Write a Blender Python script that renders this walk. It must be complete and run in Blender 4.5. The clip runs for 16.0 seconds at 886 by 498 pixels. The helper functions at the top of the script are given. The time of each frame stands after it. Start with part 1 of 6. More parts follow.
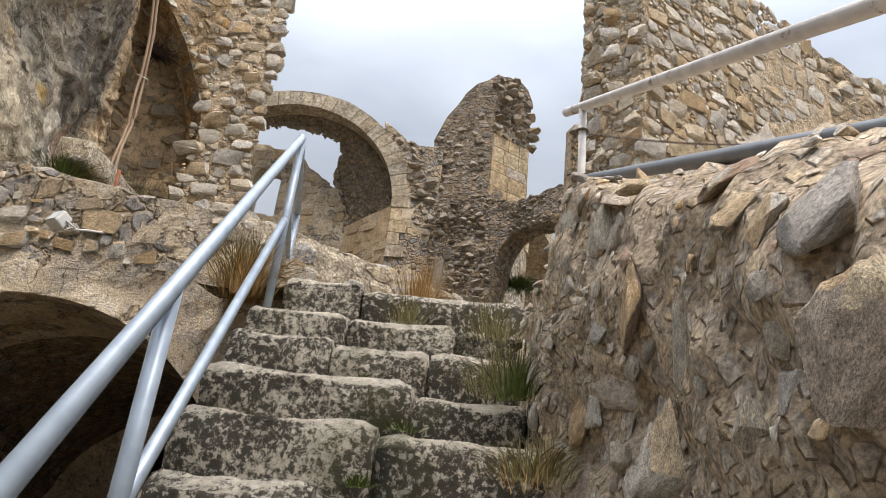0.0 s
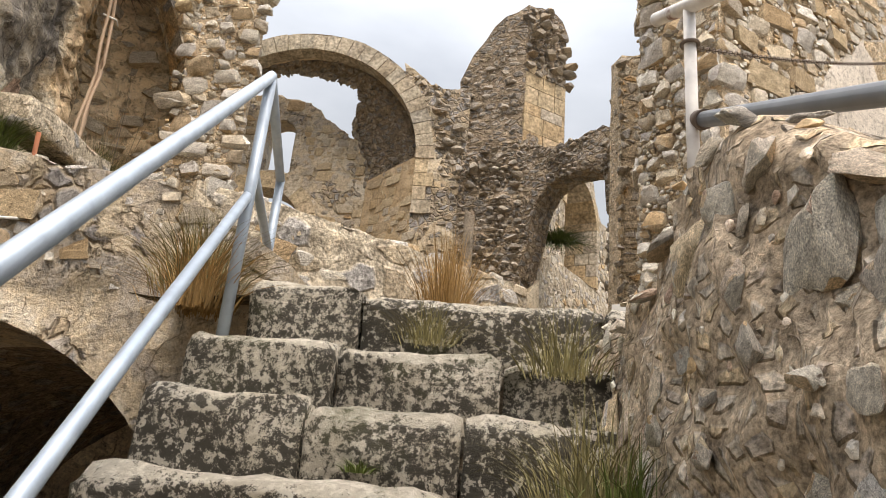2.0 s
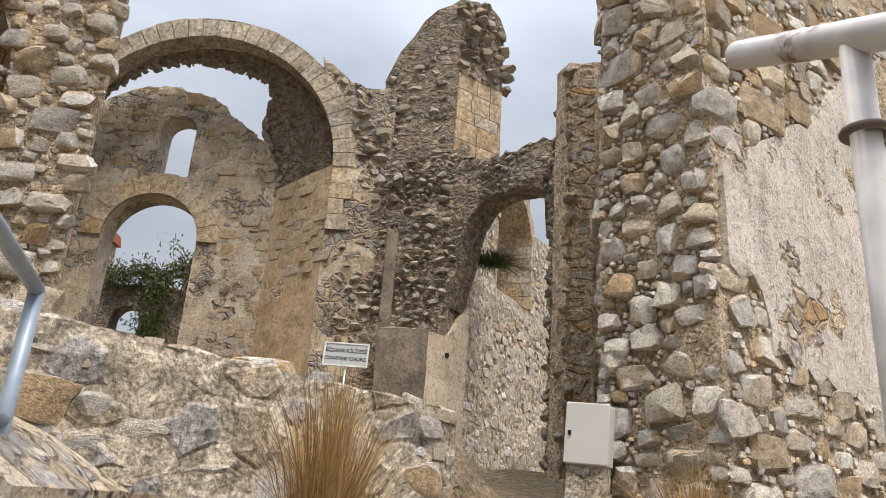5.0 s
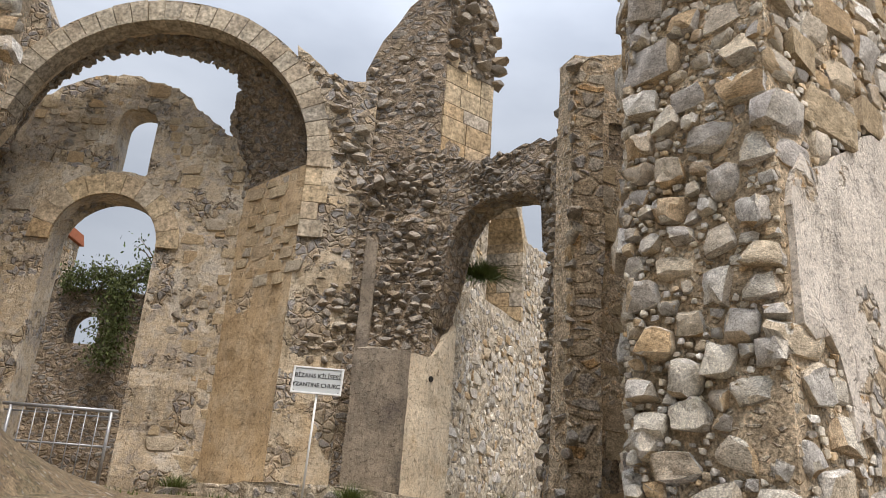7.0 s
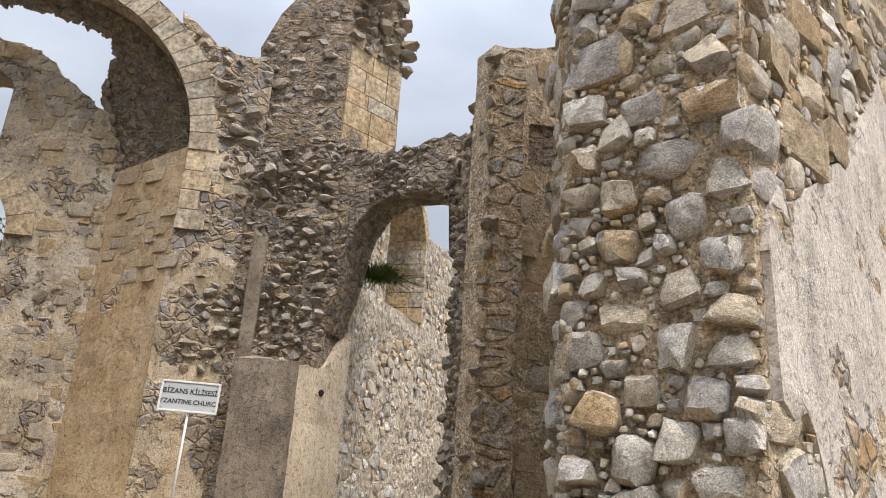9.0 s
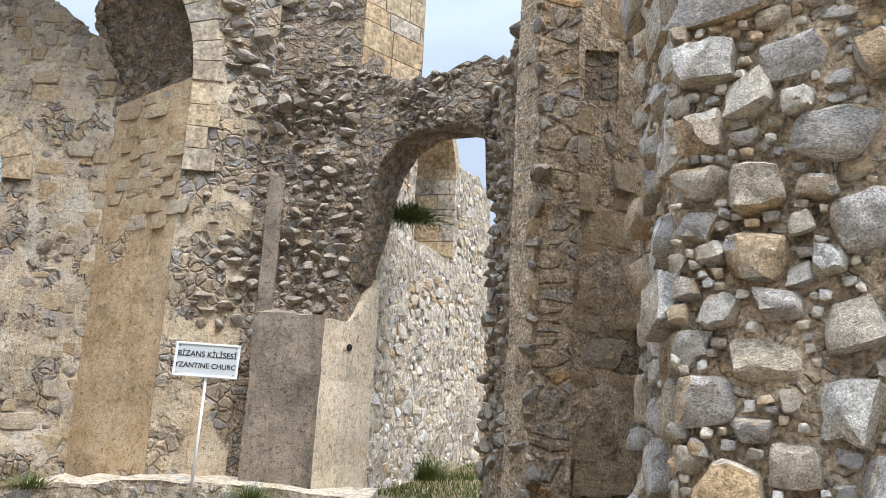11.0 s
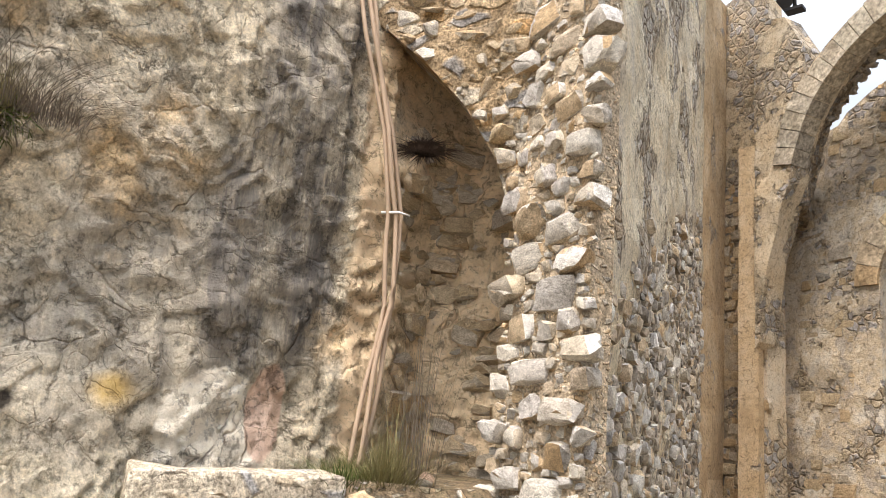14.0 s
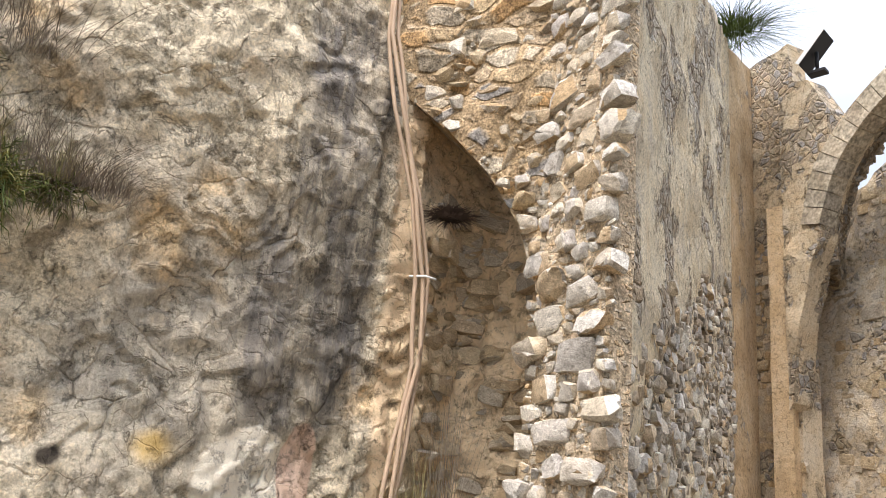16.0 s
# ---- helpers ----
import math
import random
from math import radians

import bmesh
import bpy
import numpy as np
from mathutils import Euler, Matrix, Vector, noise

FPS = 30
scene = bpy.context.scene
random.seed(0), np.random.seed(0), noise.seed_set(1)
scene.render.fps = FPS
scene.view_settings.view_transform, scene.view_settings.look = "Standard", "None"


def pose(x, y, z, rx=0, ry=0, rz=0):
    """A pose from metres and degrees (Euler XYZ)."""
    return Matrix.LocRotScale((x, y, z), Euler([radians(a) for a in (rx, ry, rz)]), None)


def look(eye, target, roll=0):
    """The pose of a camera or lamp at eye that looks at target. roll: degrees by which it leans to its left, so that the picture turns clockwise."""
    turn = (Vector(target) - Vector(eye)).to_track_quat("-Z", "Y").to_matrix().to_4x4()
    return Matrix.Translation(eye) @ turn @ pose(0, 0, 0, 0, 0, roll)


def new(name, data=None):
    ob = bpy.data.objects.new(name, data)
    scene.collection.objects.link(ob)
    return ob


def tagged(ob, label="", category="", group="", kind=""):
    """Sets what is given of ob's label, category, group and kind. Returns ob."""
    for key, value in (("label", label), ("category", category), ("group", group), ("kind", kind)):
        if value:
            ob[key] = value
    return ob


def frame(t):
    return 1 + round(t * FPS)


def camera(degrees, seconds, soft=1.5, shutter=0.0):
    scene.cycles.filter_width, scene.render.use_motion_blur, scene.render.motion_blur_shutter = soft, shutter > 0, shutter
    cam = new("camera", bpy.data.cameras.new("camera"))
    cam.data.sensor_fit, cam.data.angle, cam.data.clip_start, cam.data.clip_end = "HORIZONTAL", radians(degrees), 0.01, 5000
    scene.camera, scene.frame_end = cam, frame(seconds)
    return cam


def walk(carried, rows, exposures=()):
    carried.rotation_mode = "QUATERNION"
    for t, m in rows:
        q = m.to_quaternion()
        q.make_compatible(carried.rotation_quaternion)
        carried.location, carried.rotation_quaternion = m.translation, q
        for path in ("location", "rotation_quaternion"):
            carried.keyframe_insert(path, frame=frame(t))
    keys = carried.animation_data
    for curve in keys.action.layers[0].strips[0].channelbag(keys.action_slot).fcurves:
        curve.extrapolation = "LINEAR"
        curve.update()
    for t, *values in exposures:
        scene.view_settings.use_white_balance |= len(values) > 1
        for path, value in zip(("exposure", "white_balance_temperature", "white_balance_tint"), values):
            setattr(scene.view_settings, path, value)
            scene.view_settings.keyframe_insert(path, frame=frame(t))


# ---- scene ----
cam = camera(61.2, 16.0, soft=0.55)
PATH = [
    (0, (0.02, 0.325, 1.636), (-0.069, 2.153, 2.443), 6.3),
    (0.5, (0.001, 0.609, 1.63), (-0.237, 2.474, 2.312), 7.2),
    (1, (-0.013, 1.011, 1.878), (-0.193, 2.911, 2.474), 7.3),
    (1.5, (-0.025, 1.216, 2.096), (-0.186, 3.108, 2.725), 6.3),
    (2, (-0.069, 1.514, 2.313), (-0.229, 3.393, 2.981), 5.1),
    (2.5, (-0.076, 1.776, 2.488), (-0.185, 3.655, 3.164), 4.0),
    (3, (-0.07, 1.987, 2.688), (-0.126, 3.865, 3.374), 4.0),
    (3.5, (-0.103, 2.229, 2.864), (-0.129, 4.112, 3.537), 4.2),
    (4, (-0.123, 2.472, 3.001), (-0.122, 4.363, 3.654), 4.3),
    (4.2, (-0.117, 2.531, 3.08), (-0.11, 4.415, 3.752), 4.4),
    (6.3, (-0.016, 3.55, 3.849), (0.047, 5.449, 4.474), 3.8),
    (6.5, (-0.04, 3.671, 3.935), (0.022, 5.567, 4.57), 4.1),
    (7, (-0.072, 3.833, 4.014), (0.0, 5.727, 4.653), 4.3),
    (7.5, (-0.042, 4.057, 4.216), (0.077, 5.946, 4.862), 4.8),
    (8, (-0.058, 4.258, 4.344), (0.138, 6.14, 4.992), 4.9),
    (8.5, (-0.039, 4.422, 4.469), (0.249, 6.293, 5.113), 4.6),
    (8.7, (-0.037, 4.494, 4.483), (0.284, 6.362, 5.121), 4.4),
    (10.8, (-0.075, 5.414, 5.117), (0.311, 7.335, 5.518), 3.5),
    (11, (-0.06, 5.445, 5.145), (0.245, 7.385, 5.526), 3.2),
    (11.5, (0.072, 5.573, 5.184), (0.013, 7.542, 5.53), 3.0),
    (12, (0.189, 5.707, 5.168), (-0.36, 7.594, 5.54), 3.4),
    (12.3, (0.244, 5.663, 5.199), (-0.563, 7.454, 5.573), 2.9),
    (12.5, (0.289, 5.622, 5.217), (-0.667, 7.337, 5.601), 3.6),
    (12.9, (0.44, 5.571, 5.212), (-0.786, 7.097, 5.618), 3.9),
    (13, (0.473, 5.549, 5.209), (-0.816, 7.024, 5.615), 4.1),
    (13.1, (0.496, 5.537, 5.216), (-0.851, 6.956, 5.63), 3.8),
    (13.5, (0.561, 5.536, 5.214), (-0.997, 6.718, 5.63), 4.8),
    (14, (0.615, 5.525, 5.211), (-1.142, 6.376, 5.647), 5.2),
    (14.5, (0.691, 5.51, 5.207), (-1.199, 5.979, 5.664), 6.1),
    (15, (0.767, 5.495, 5.203), (-1.163, 5.706, 5.683), 6.2),
    (15.5, (0.789, 5.49, 5.202), (-1.1, 5.873, 5.736), 6.2),
    (16, (0.832, 5.481, 5.201), (-0.934, 6.223, 5.777), 5.8),
]
walk(cam, [(t, look(eye, target, roll)) for t, eye, target, roll in PATH], [(0, 0.34, 6800, 11), (0.7, 0.62, 7300, 12), (2.0, 0.64, 7300, 12), (4, 0.4, 6800, 11), (8.5, 0.48, 6750, 12), (11, 0.92, 6050, 9), (12, 0.9, 6300, 9), (12.6, 0.88, 6800, 11), (13.2, 1.0, 6800, 11), (14, 1.18, 6800, 12), (15, 1.18, 6700, 12), (16, 1.16, 6700, 12)])

# ---- world, sun, exposure ----
world = bpy.data.worlds.new("sky")
scene.world = world
world.use_nodes = True
wn, wl = world.node_tree.nodes, world.node_tree.links
wn.clear()
w_out, w_bg = wn.new("ShaderNodeOutputWorld"), wn.new("ShaderNodeBackground")
w_sky = wn.new("ShaderNodeTexSky")
w_sky.sky_type, w_sky.sun_disc = "NISHITA", False
w_sky.sun_elevation, w_sky.sun_rotation = radians(67), radians(153)
w_sky.dust_density, w_sky.air_density = 2.5, 1.0
w_co, w_map = wn.new("ShaderNodeTexCoord"), wn.new("ShaderNodeMapping")
w_map.inputs["Scale"].default_value = (1.0, 1.0, 2.6)
w_noise, w_ramp, w_mix = wn.new("ShaderNodeTexNoise"), wn.new("ShaderNodeValToRGB"), wn.new("ShaderNodeMixRGB")
w_noise.inputs["Scale"].default_value, w_noise.inputs["Detail"].default_value = 1.7, 6
w_ramp.color_ramp.elements[0].position, w_ramp.color_ramp.elements[0].color = 0.34, (0.5, 0.5, 0.5, 1)
w_ramp.color_ramp.elements[1].position, w_ramp.color_ramp.elements[1].color = 0.66, (0.92, 0.92, 0.92, 1)
w_mix.inputs[2].default_value = (8.7, 9.7, 11.2, 1)
wl.new(w_co.outputs["Generated"], w_map.inputs[0])
wl.new(w_map.outputs[0], w_noise.inputs["Vector"])
wl.new(w_noise.outputs["Fac"], w_ramp.inputs[0])
wl.new(w_ramp.outputs[0], w_mix.inputs[0])
wl.new(w_sky.outputs[0], w_mix.inputs[1])
# overcast: the sky brightens steadily from the horizon to the zenith
w_sep, w_up, w_mul = wn.new("ShaderNodeSeparateXYZ"), wn.new("ShaderNodeMapRange"), wn.new("ShaderNodeMixRGB")
w_up.inputs["From Min"].default_value, w_up.inputs["From Max"].default_value = 0.0, 1.0
w_up.inputs["To Min"].default_value, w_up.inputs["To Max"].default_value = 0.48, 4.3
w_pow = wn.new("ShaderNodeMath")
w_pow.operation = "POWER"
w_pow.inputs[1].default_value = 4.0
w_pow.use_clamp = True
w_mul.blend_type = "MULTIPLY"
w_mul.inputs[0].default_value = 1.0
wl.new(w_co.outputs["Generated"], w_sep.inputs[0])
wl.new(w_sep.outputs[2], w_pow.inputs[0])
wl.new(w_pow.outputs[0], w_up.inputs[0])
wl.new(w_mix.outputs[0], w_mul.inputs[1])
wl.new(w_up.outputs[0], w_mul.inputs[2])
wl.new(w_mul.outputs[0], w_bg.inputs["Color"])
w_bg.inputs["Strength"].default_value = 0.096
wl.new(w_bg.outputs[0], w_out.inputs[0])
sun = new("sun", bpy.data.lights.new("sun", "SUN"))
sun.data.energy, sun.data.angle, sun.data.color = 2.7, radians(28), (1.0, 0.91, 0.82)
sun.matrix_world = look((0.8, -1.6, 4.3), (0, 0, 0))


# ---- materials ----
def ramp(nt, fac, stops, mode="LINEAR"):
    n = nt.nodes.new("ShaderNodeValToRGB")
    n.color_ramp.interpolation = mode
    while len(n.color_ramp.elements) < len(stops):
        n.color_ramp.elements.new(0.5)
    for e, (p, c) in zip(n.color_ramp.elements, stops):
        e.position, e.color = p, (*c, 1) if len(c) == 3 else c
    nt.links.new(fac, n.inputs[0])
    return n.outputs[0]


def tex(nt, kind, co, scale, **more):
    n = nt.nodes.new("ShaderNodeTex" + kind)
    n.inputs["Scale"].default_value = scale
    nt.links.new(co, n.inputs["Vector"])
    for k, v in more.items():
        if k == "feature":
            n.feature = v
        else:
            n.inputs[k.capitalize()].default_value = v
    return n


def mixc(nt, fac, a, b, mode="MIX"):
    n = nt.nodes.new("ShaderNodeMixRGB")
    n.blend_type = mode
    for i, v in enumerate((fac, a, b)):
        if isinstance(v, (int, float)):
            n.inputs[i].default_value = v
        elif isinstance(v, tuple):
            n.inputs[i].default_value = (*v, 1)
        else:
            nt.links.new(v, n.inputs[i])
    return n.outputs[0]


def calc(nt, op, a, b=0.0):
    n = nt.nodes.new("ShaderNodeMath")
    n.operation = op
    for i, v in enumerate((a, b)):
        if isinstance(v, (int, float)):
            n.inputs[i].default_value = v
        else:
            nt.links.new(v, n.inputs[i])
    return n.outputs[0]


def base(name, rough=0.9, metal=0.0):
    m = bpy.data.materials.new(name)
    m.use_nodes = True
    nt = m.node_tree
    bsdf = nt.nodes["Principled BSDF"]
    bsdf.inputs["Roughness"].default_value, bsdf.inputs["Metallic"].default_value = rough, metal
    bsdf.inputs["Specular IOR Level"].default_value = 0.25
    co = nt.nodes.new("ShaderNodeTexCoord").outputs["Object"]
    return m, nt, bsdf, co


def bump(nt, bsdf, height, strength, dist):
    n = nt.nodes.new("ShaderNodeBump")
    n.inputs["Strength"].default_value, n.inputs["Distance"].default_value = strength, dist
    nt.links.new(height, n.inputs["Height"])
    nt.links.new(n.outputs[0], bsdf.inputs["Normal"])


def rubble_mat(name, mortar, stones, cell=4.5, joint=0.10, stain=(0.06, 0.055, 0.05), stain_amt=0.5, relief=0.05, flat=1.6, pit=0.7):
    """Rubble masonry: irregular stones in mortar, with stains and grain."""
    m, nt, bsdf, co = base(name)
    warp = tex(nt, "Noise", co, 2.2, detail=3)
    off = nt.nodes.new("ShaderNodeVectorMath")
    off.operation = "MULTIPLY_ADD"
    nt.links.new(warp.outputs["Color"], off.inputs[0])
    off.inputs[1].default_value = (0.22, 0.22, 0.22)
    nt.links.new(co, off.inputs[2])
    mp = nt.nodes.new("ShaderNodeMapping")
    mp.inputs["Scale"].default_value = (1, 1, flat)
    nt.links.new(off.outputs[0], mp.inputs[0])
    edge = tex(nt, "Voronoi", mp.outputs[0], cell, feature="DISTANCE_TO_EDGE").outputs["Distance"]
    cellc = tex(nt, "Voronoi", mp.outputs[0], cell).outputs["Color"]
    sep = nt.nodes.new("ShaderNodeSeparateColor")
    nt.links.new(cellc, sep.inputs[0])
    n1 = tex(nt, "Noise", co, 9, detail=8, roughness=0.65).outputs["Fac"]
    n2 = tex(nt, "Noise", co, 55, detail=6, roughness=0.7).outputs["Fac"]
    big = tex(nt, "Noise", co, 0.75, detail=6, roughness=0.6).outputs["Fac"]
    k = len(stones)
    stone = ramp(nt, sep.outputs[0], [(i / k, c) for i, c in enumerate(stones)], "CONSTANT")
    stone = mixc(nt, 1.0, stone, ramp(nt, n1, [(0.32, (0.5, 0.48, 0.45)), (0.68, (1.32, 1.3, 1.26))]), "MULTIPLY")
    mort = mixc(nt, 1.0, mortar, ramp(nt, n1, [(0.34, (0.52, 0.49, 0.45)), (0.66, (1.28, 1.26, 1.22))]), "MULTIPLY")
    patch = calc(nt, "ADD", edge, calc(nt, "MULTIPLY", calc(nt, "SUBTRACT", big, 0.5), 0.45))
    isstone = ramp(nt, patch, [(joint, (0, 0, 0)), (joint + 0.09, (1, 1, 1))])
    col = mixc(nt, isstone, mort, stone)
    col = mixc(nt, 1.0, col, ramp(nt, n2, [(0.36, (0.42, 0.42, 0.42)), (0.64, (1.42, 1.42, 1.42))]), "MULTIPLY")
    dirt = ramp(nt, tex(nt, "Noise", co, 1.6, detail=9, roughness=0.72).outputs["Fac"], [(0.52, (0, 0, 0)), (0.72, (stain_amt,) * 3)])
    col = mixc(nt, dirt, col, stain)
    col = pits(nt, co, col, 24, 0.35, pit)
    nt.links.new(col, bsdf.inputs["Base Color"])
    h = calc(nt, "ADD", calc(nt, "MULTIPLY", isstone, 0.55), calc(nt, "MULTIPLY", n1, 0.9))
    h = calc(nt, "ADD", h, calc(nt, "MULTIPLY", n2, 0.35))
    bump(nt, bsdf, h, 1.0, relief)
    return m


def plaster_mat(name, tones, under, hole=0.56, relief=0.025, streak=(0.1, 0.09, 0.08), scale=1.1, streak_amt=0.45):
    """Old plaster, mottled and fallen away in patches that show the masonry."""
    m, nt, bsdf, co = base(name)
    n0 = tex(nt, "Noise", co, scale, detail=9, roughness=0.62).outputs["Fac"]
    n1 = tex(nt, "Noise", co, 7, detail=8, roughness=0.7).outputs["Fac"]
    n2 = tex(nt, "Noise", co, 60, detail=5, roughness=0.7).outputs["Fac"]
    coat = ramp(nt, tex(nt, "Noise", co, 2.4, detail=7, roughness=0.65).outputs["Fac"], [(0.3 + 0.4 * i / (len(tones) - 1), c) for i, c in enumerate(tones)])
    off = nt.nodes.new("ShaderNodeVectorMath")
    off.operation = "MULTIPLY_ADD"
    nt.links.new(tex(nt, "Noise", co, 3.0, detail=4).outputs["Color"], off.inputs[0])
    off.inputs[1].default_value = (0.25, 0.25, 0.25)
    nt.links.new(co, off.inputs[2])
    cellv = tex(nt, "Voronoi", off.outputs[0], 7.5)
    celle = ramp(nt, tex(nt, "Voronoi", off.outputs[0], 7.5, feature="DISTANCE_TO_EDGE").outputs["Distance"], [(0.02, (0, 0, 0)), (0.14, (1, 1, 1))])
    sep = nt.nodes.new("ShaderNodeSeparateColor")
    nt.links.new(cellv.outputs["Color"], sep.inputs[0])
    rough = ramp(nt, sep.outputs[0], [(i / len(under), c) for i, c in enumerate(under)], "CONSTANT")
    rough = mixc(nt, celle, (0.42, 0.35, 0.26), rough)
    rough = mixc(nt, 1.0, rough, ramp(nt, n1, [(0.3, (0.62, 0.6, 0.57)), (0.72, (1.25, 1.25, 1.25))]), "MULTIPLY")
    gone = ramp(nt, n0, [(hole, (0, 0, 0)), (hole + 0.02, (1, 1, 1))])
    col = mixc(nt, gone, coat, rough)
    col = mixc(nt, 1.0, col, ramp(nt, n2, [(0.36, (0.74, 0.74, 0.74)), (0.64, (1.18, 1.18, 1.18))]), "MULTIPLY")
    mp = nt.nodes.new("ShaderNodeMapping")
    mp.inputs["Scale"].default_value = (3.2, 3.2, 0.5)
    nt.links.new(co, mp.inputs[0])
    st = ramp(nt, tex(nt, "Noise", mp.outputs[0], 1.0, detail=7, roughness=0.7).outputs["Fac"], [(0.52, (0, 0, 0)), (0.72, (streak_amt,) * 3)])
    col = mixc(nt, st, col, streak)
    crack = ramp(nt, tex(nt, "Voronoi", off.outputs[0], 4.0, feature="DISTANCE_TO_EDGE").outputs["Distance"], [(0.0, (0.25, 0.23, 0.2)), (0.022, (1, 1, 1))])
    col = mixc(nt, ramp(nt, n1, [(0.45, (0, 0, 0)), (0.58, (0.9, 0.9, 0.9))]), col, mixc(nt, 1.0, col, crack, "MULTIPLY"))
    col = pits(nt, co, col, 20, 0.35, 0.7, 0.4)
    nt.links.new(col, bsdf.inputs["Base Color"])
    h = calc(nt, "SUBTRACT", calc(nt, "ADD", calc(nt, "MULTIPLY", n1, 0.8), calc(nt, "MULTIPLY", n2, 0.3)), calc(nt, "MULTIPLY", gone, calc(nt, "SUBTRACT", 1.0, calc(nt, "MULTIPLY", celle, 0.7))))
    bump(nt, bsdf, h, 1.0, relief)
    return m


def stone_mat(name, tones, lichen=(0.05, 0.048, 0.042), lichen_amt=0.45, pale=None, grain=1.0, relief=0.02):
    """Single stones: a tone for each, grain and dark lichen."""
    m, nt, bsdf, co = base(name)
    info = nt.nodes.new("ShaderNodeObjectInfo").outputs["Random"]
    isl = nt.nodes.new("ShaderNodeNewGeometry").outputs["Random Per Island"]
    rnd = calc(nt, "FRACT", calc(nt, "ADD", info, isl))
    off = nt.nodes.new("ShaderNodeVectorMath")
    off.operation = "ADD"
    cmb = nt.nodes.new("ShaderNodeCombineXYZ")
    nt.links.new(calc(nt, "MULTIPLY", rnd, 37.0), cmb.inputs[0])
    nt.links.new(calc(nt, "MULTIPLY", rnd, 11.0), cmb.inputs[2])
    nt.links.new(co, off.inputs[0])
    nt.links.new(cmb.outputs[0], off.inputs[1])
    p = off.outputs[0]
    n1 = tex(nt, "Noise", p, 2.4 * grain, detail=9, roughness=0.68).outputs["Fac"]
    n2 = tex(nt, "Noise", p, 16 * grain, detail=6, roughness=0.72).outputs["Fac"]
    col = ramp(nt, rnd, [(i / max(1, len(tones) - 1), c) for i, c in enumerate(tones)])
    col = mixc(nt, 1.0, col, ramp(nt, n1, [(0.32, (0.5, 0.48, 0.44)), (0.68, (1.28, 1.28, 1.25))]), "MULTIPLY")
    col = mixc(nt, 1.0, col, ramp(nt, n2, [(0.36, (0.48, 0.48, 0.48)), (0.64, (1.38, 1.38, 1.38))]), "MULTIPLY")
    if pale:
        col = mixc(nt, ramp(nt, n2, [(0.56, (0, 0, 0)), (0.66, (0.8, 0.8, 0.8))]), col, pale)
    li = ramp(nt, calc(nt, "MULTIPLY", calc(nt, "ADD", n1, tex(nt, "Noise", p, 6.5 * grain, detail=8, roughness=0.75).outputs["Fac"]), 0.5), [(0.5, (0, 0, 0)), (0.6, (lichen_amt,) * 3)])
    col = mixc(nt, li, col, lichen)
    col = pits(nt, p, col, 7 * grain, 0.4, 0.7, 0.39)
    nt.links.new(col, bsdf.inputs["Base Color"])
    bump(nt, bsdf, calc(nt, "ADD", n1, calc(nt, "MULTIPLY", n2, 0.5)), 0.9, relief)
    return m


def pits(nt, co, col, scale=24, dark=0.3, amt=0.8, edge=0.41):
    """Dark pores and chips at hand scale."""
    n = tex(nt, "Noise", co, scale, detail=8, roughness=0.78).outputs["Fac"]
    return mixc(nt, amt, col, mixc(nt, 1.0, col, ramp(nt, n, [(edge, (dark,) * 3), (edge + 0.06, (1, 1, 1)), (0.62, (1.12, 1.12, 1.12))]), "MULTIPLY"))


def metal_mat(name, colour, rough, metal, rust=0.0, speck=0.0):
    m, nt, bsdf, co = base(name, rough, metal)
    n = tex(nt, "Noise", co, 14, detail=6).outputs["Fac"]
    col = mixc(nt, 1.0, colour, ramp(nt, n, [(0.3, (0.82, 0.82, 0.84)), (0.7, (1.1, 1.1, 1.1))]), "MULTIPLY")
    if rust:
        r = ramp(nt, tex(nt, "Noise", co, 5, detail=8, roughness=0.7).outputs["Fac"], [(0.6, (0, 0, 0)), (0.66, (rust,) * 3)])
        col = mixc(nt, r, col, (0.16, 0.05, 0.025))
    nt.links.new(col, bsdf.inputs["Base Color"])
    bump(nt, bsdf, n, 0.15, 0.004)
    return m


def plain_mat(name, colour, rough=0.7, var=0.25, scale=20, metal=0.0):
    m, nt, bsdf, co = base(name, rough, metal)
    isl = nt.nodes.new("ShaderNodeNewGeometry").outputs["Random Per Island"]
    n = tex(nt, "Noise", co, scale, detail=5).outputs["Fac"]
    f = calc(nt, "ADD", calc(nt, "MULTIPLY", n, 0.7), calc(nt, "MULTIPLY", isl, 0.3))
    col = mixc(nt, 1.0, colour, ramp(nt, f, [(0.2, (1 - var,) * 3), (0.8, (1 + var,) * 3)]), "MULTIPLY")
    nt.links.new(col, bsdf.inputs["Base Color"])
    return m


PALE, GREY, WARM, OCHRE, DARK = (0.60, 0.55, 0.47), (0.36, 0.345, 0.33), (0.50, 0.40, 0.28), (0.52, 0.34, 0.17), (0.17, 0.15, 0.13)
M_rubble = rubble_mat("rubble_masonry", (0.46, 0.37, 0.26), [PALE, GREY, WARM, (0.42, 0.37, 0.31), OCHRE, (0.50, 0.45, 0.37)])
# darker rubble: weathered faces, plus shade put into vault, soffit and back room
M_rubble_dark = rubble_mat("weathered_shaded_rubble", (0.31, 0.25, 0.185), [(0.38, 0.34, 0.29), (0.28, 0.265, 0.245), (0.38, 0.31, 0.22), (0.24, 0.22, 0.2)], cell=6, stain_amt=0.5)
M_rubble_warm = rubble_mat("warm_masonry", (0.50, 0.38, 0.24), [(0.54, 0.42, 0.27), WARM, (0.48, 0.42, 0.33), OCHRE, GREY, (0.56, 0.5, 0.4)], cell=3.4, flat=1.9, joint=0.06, stain_amt=0.35)
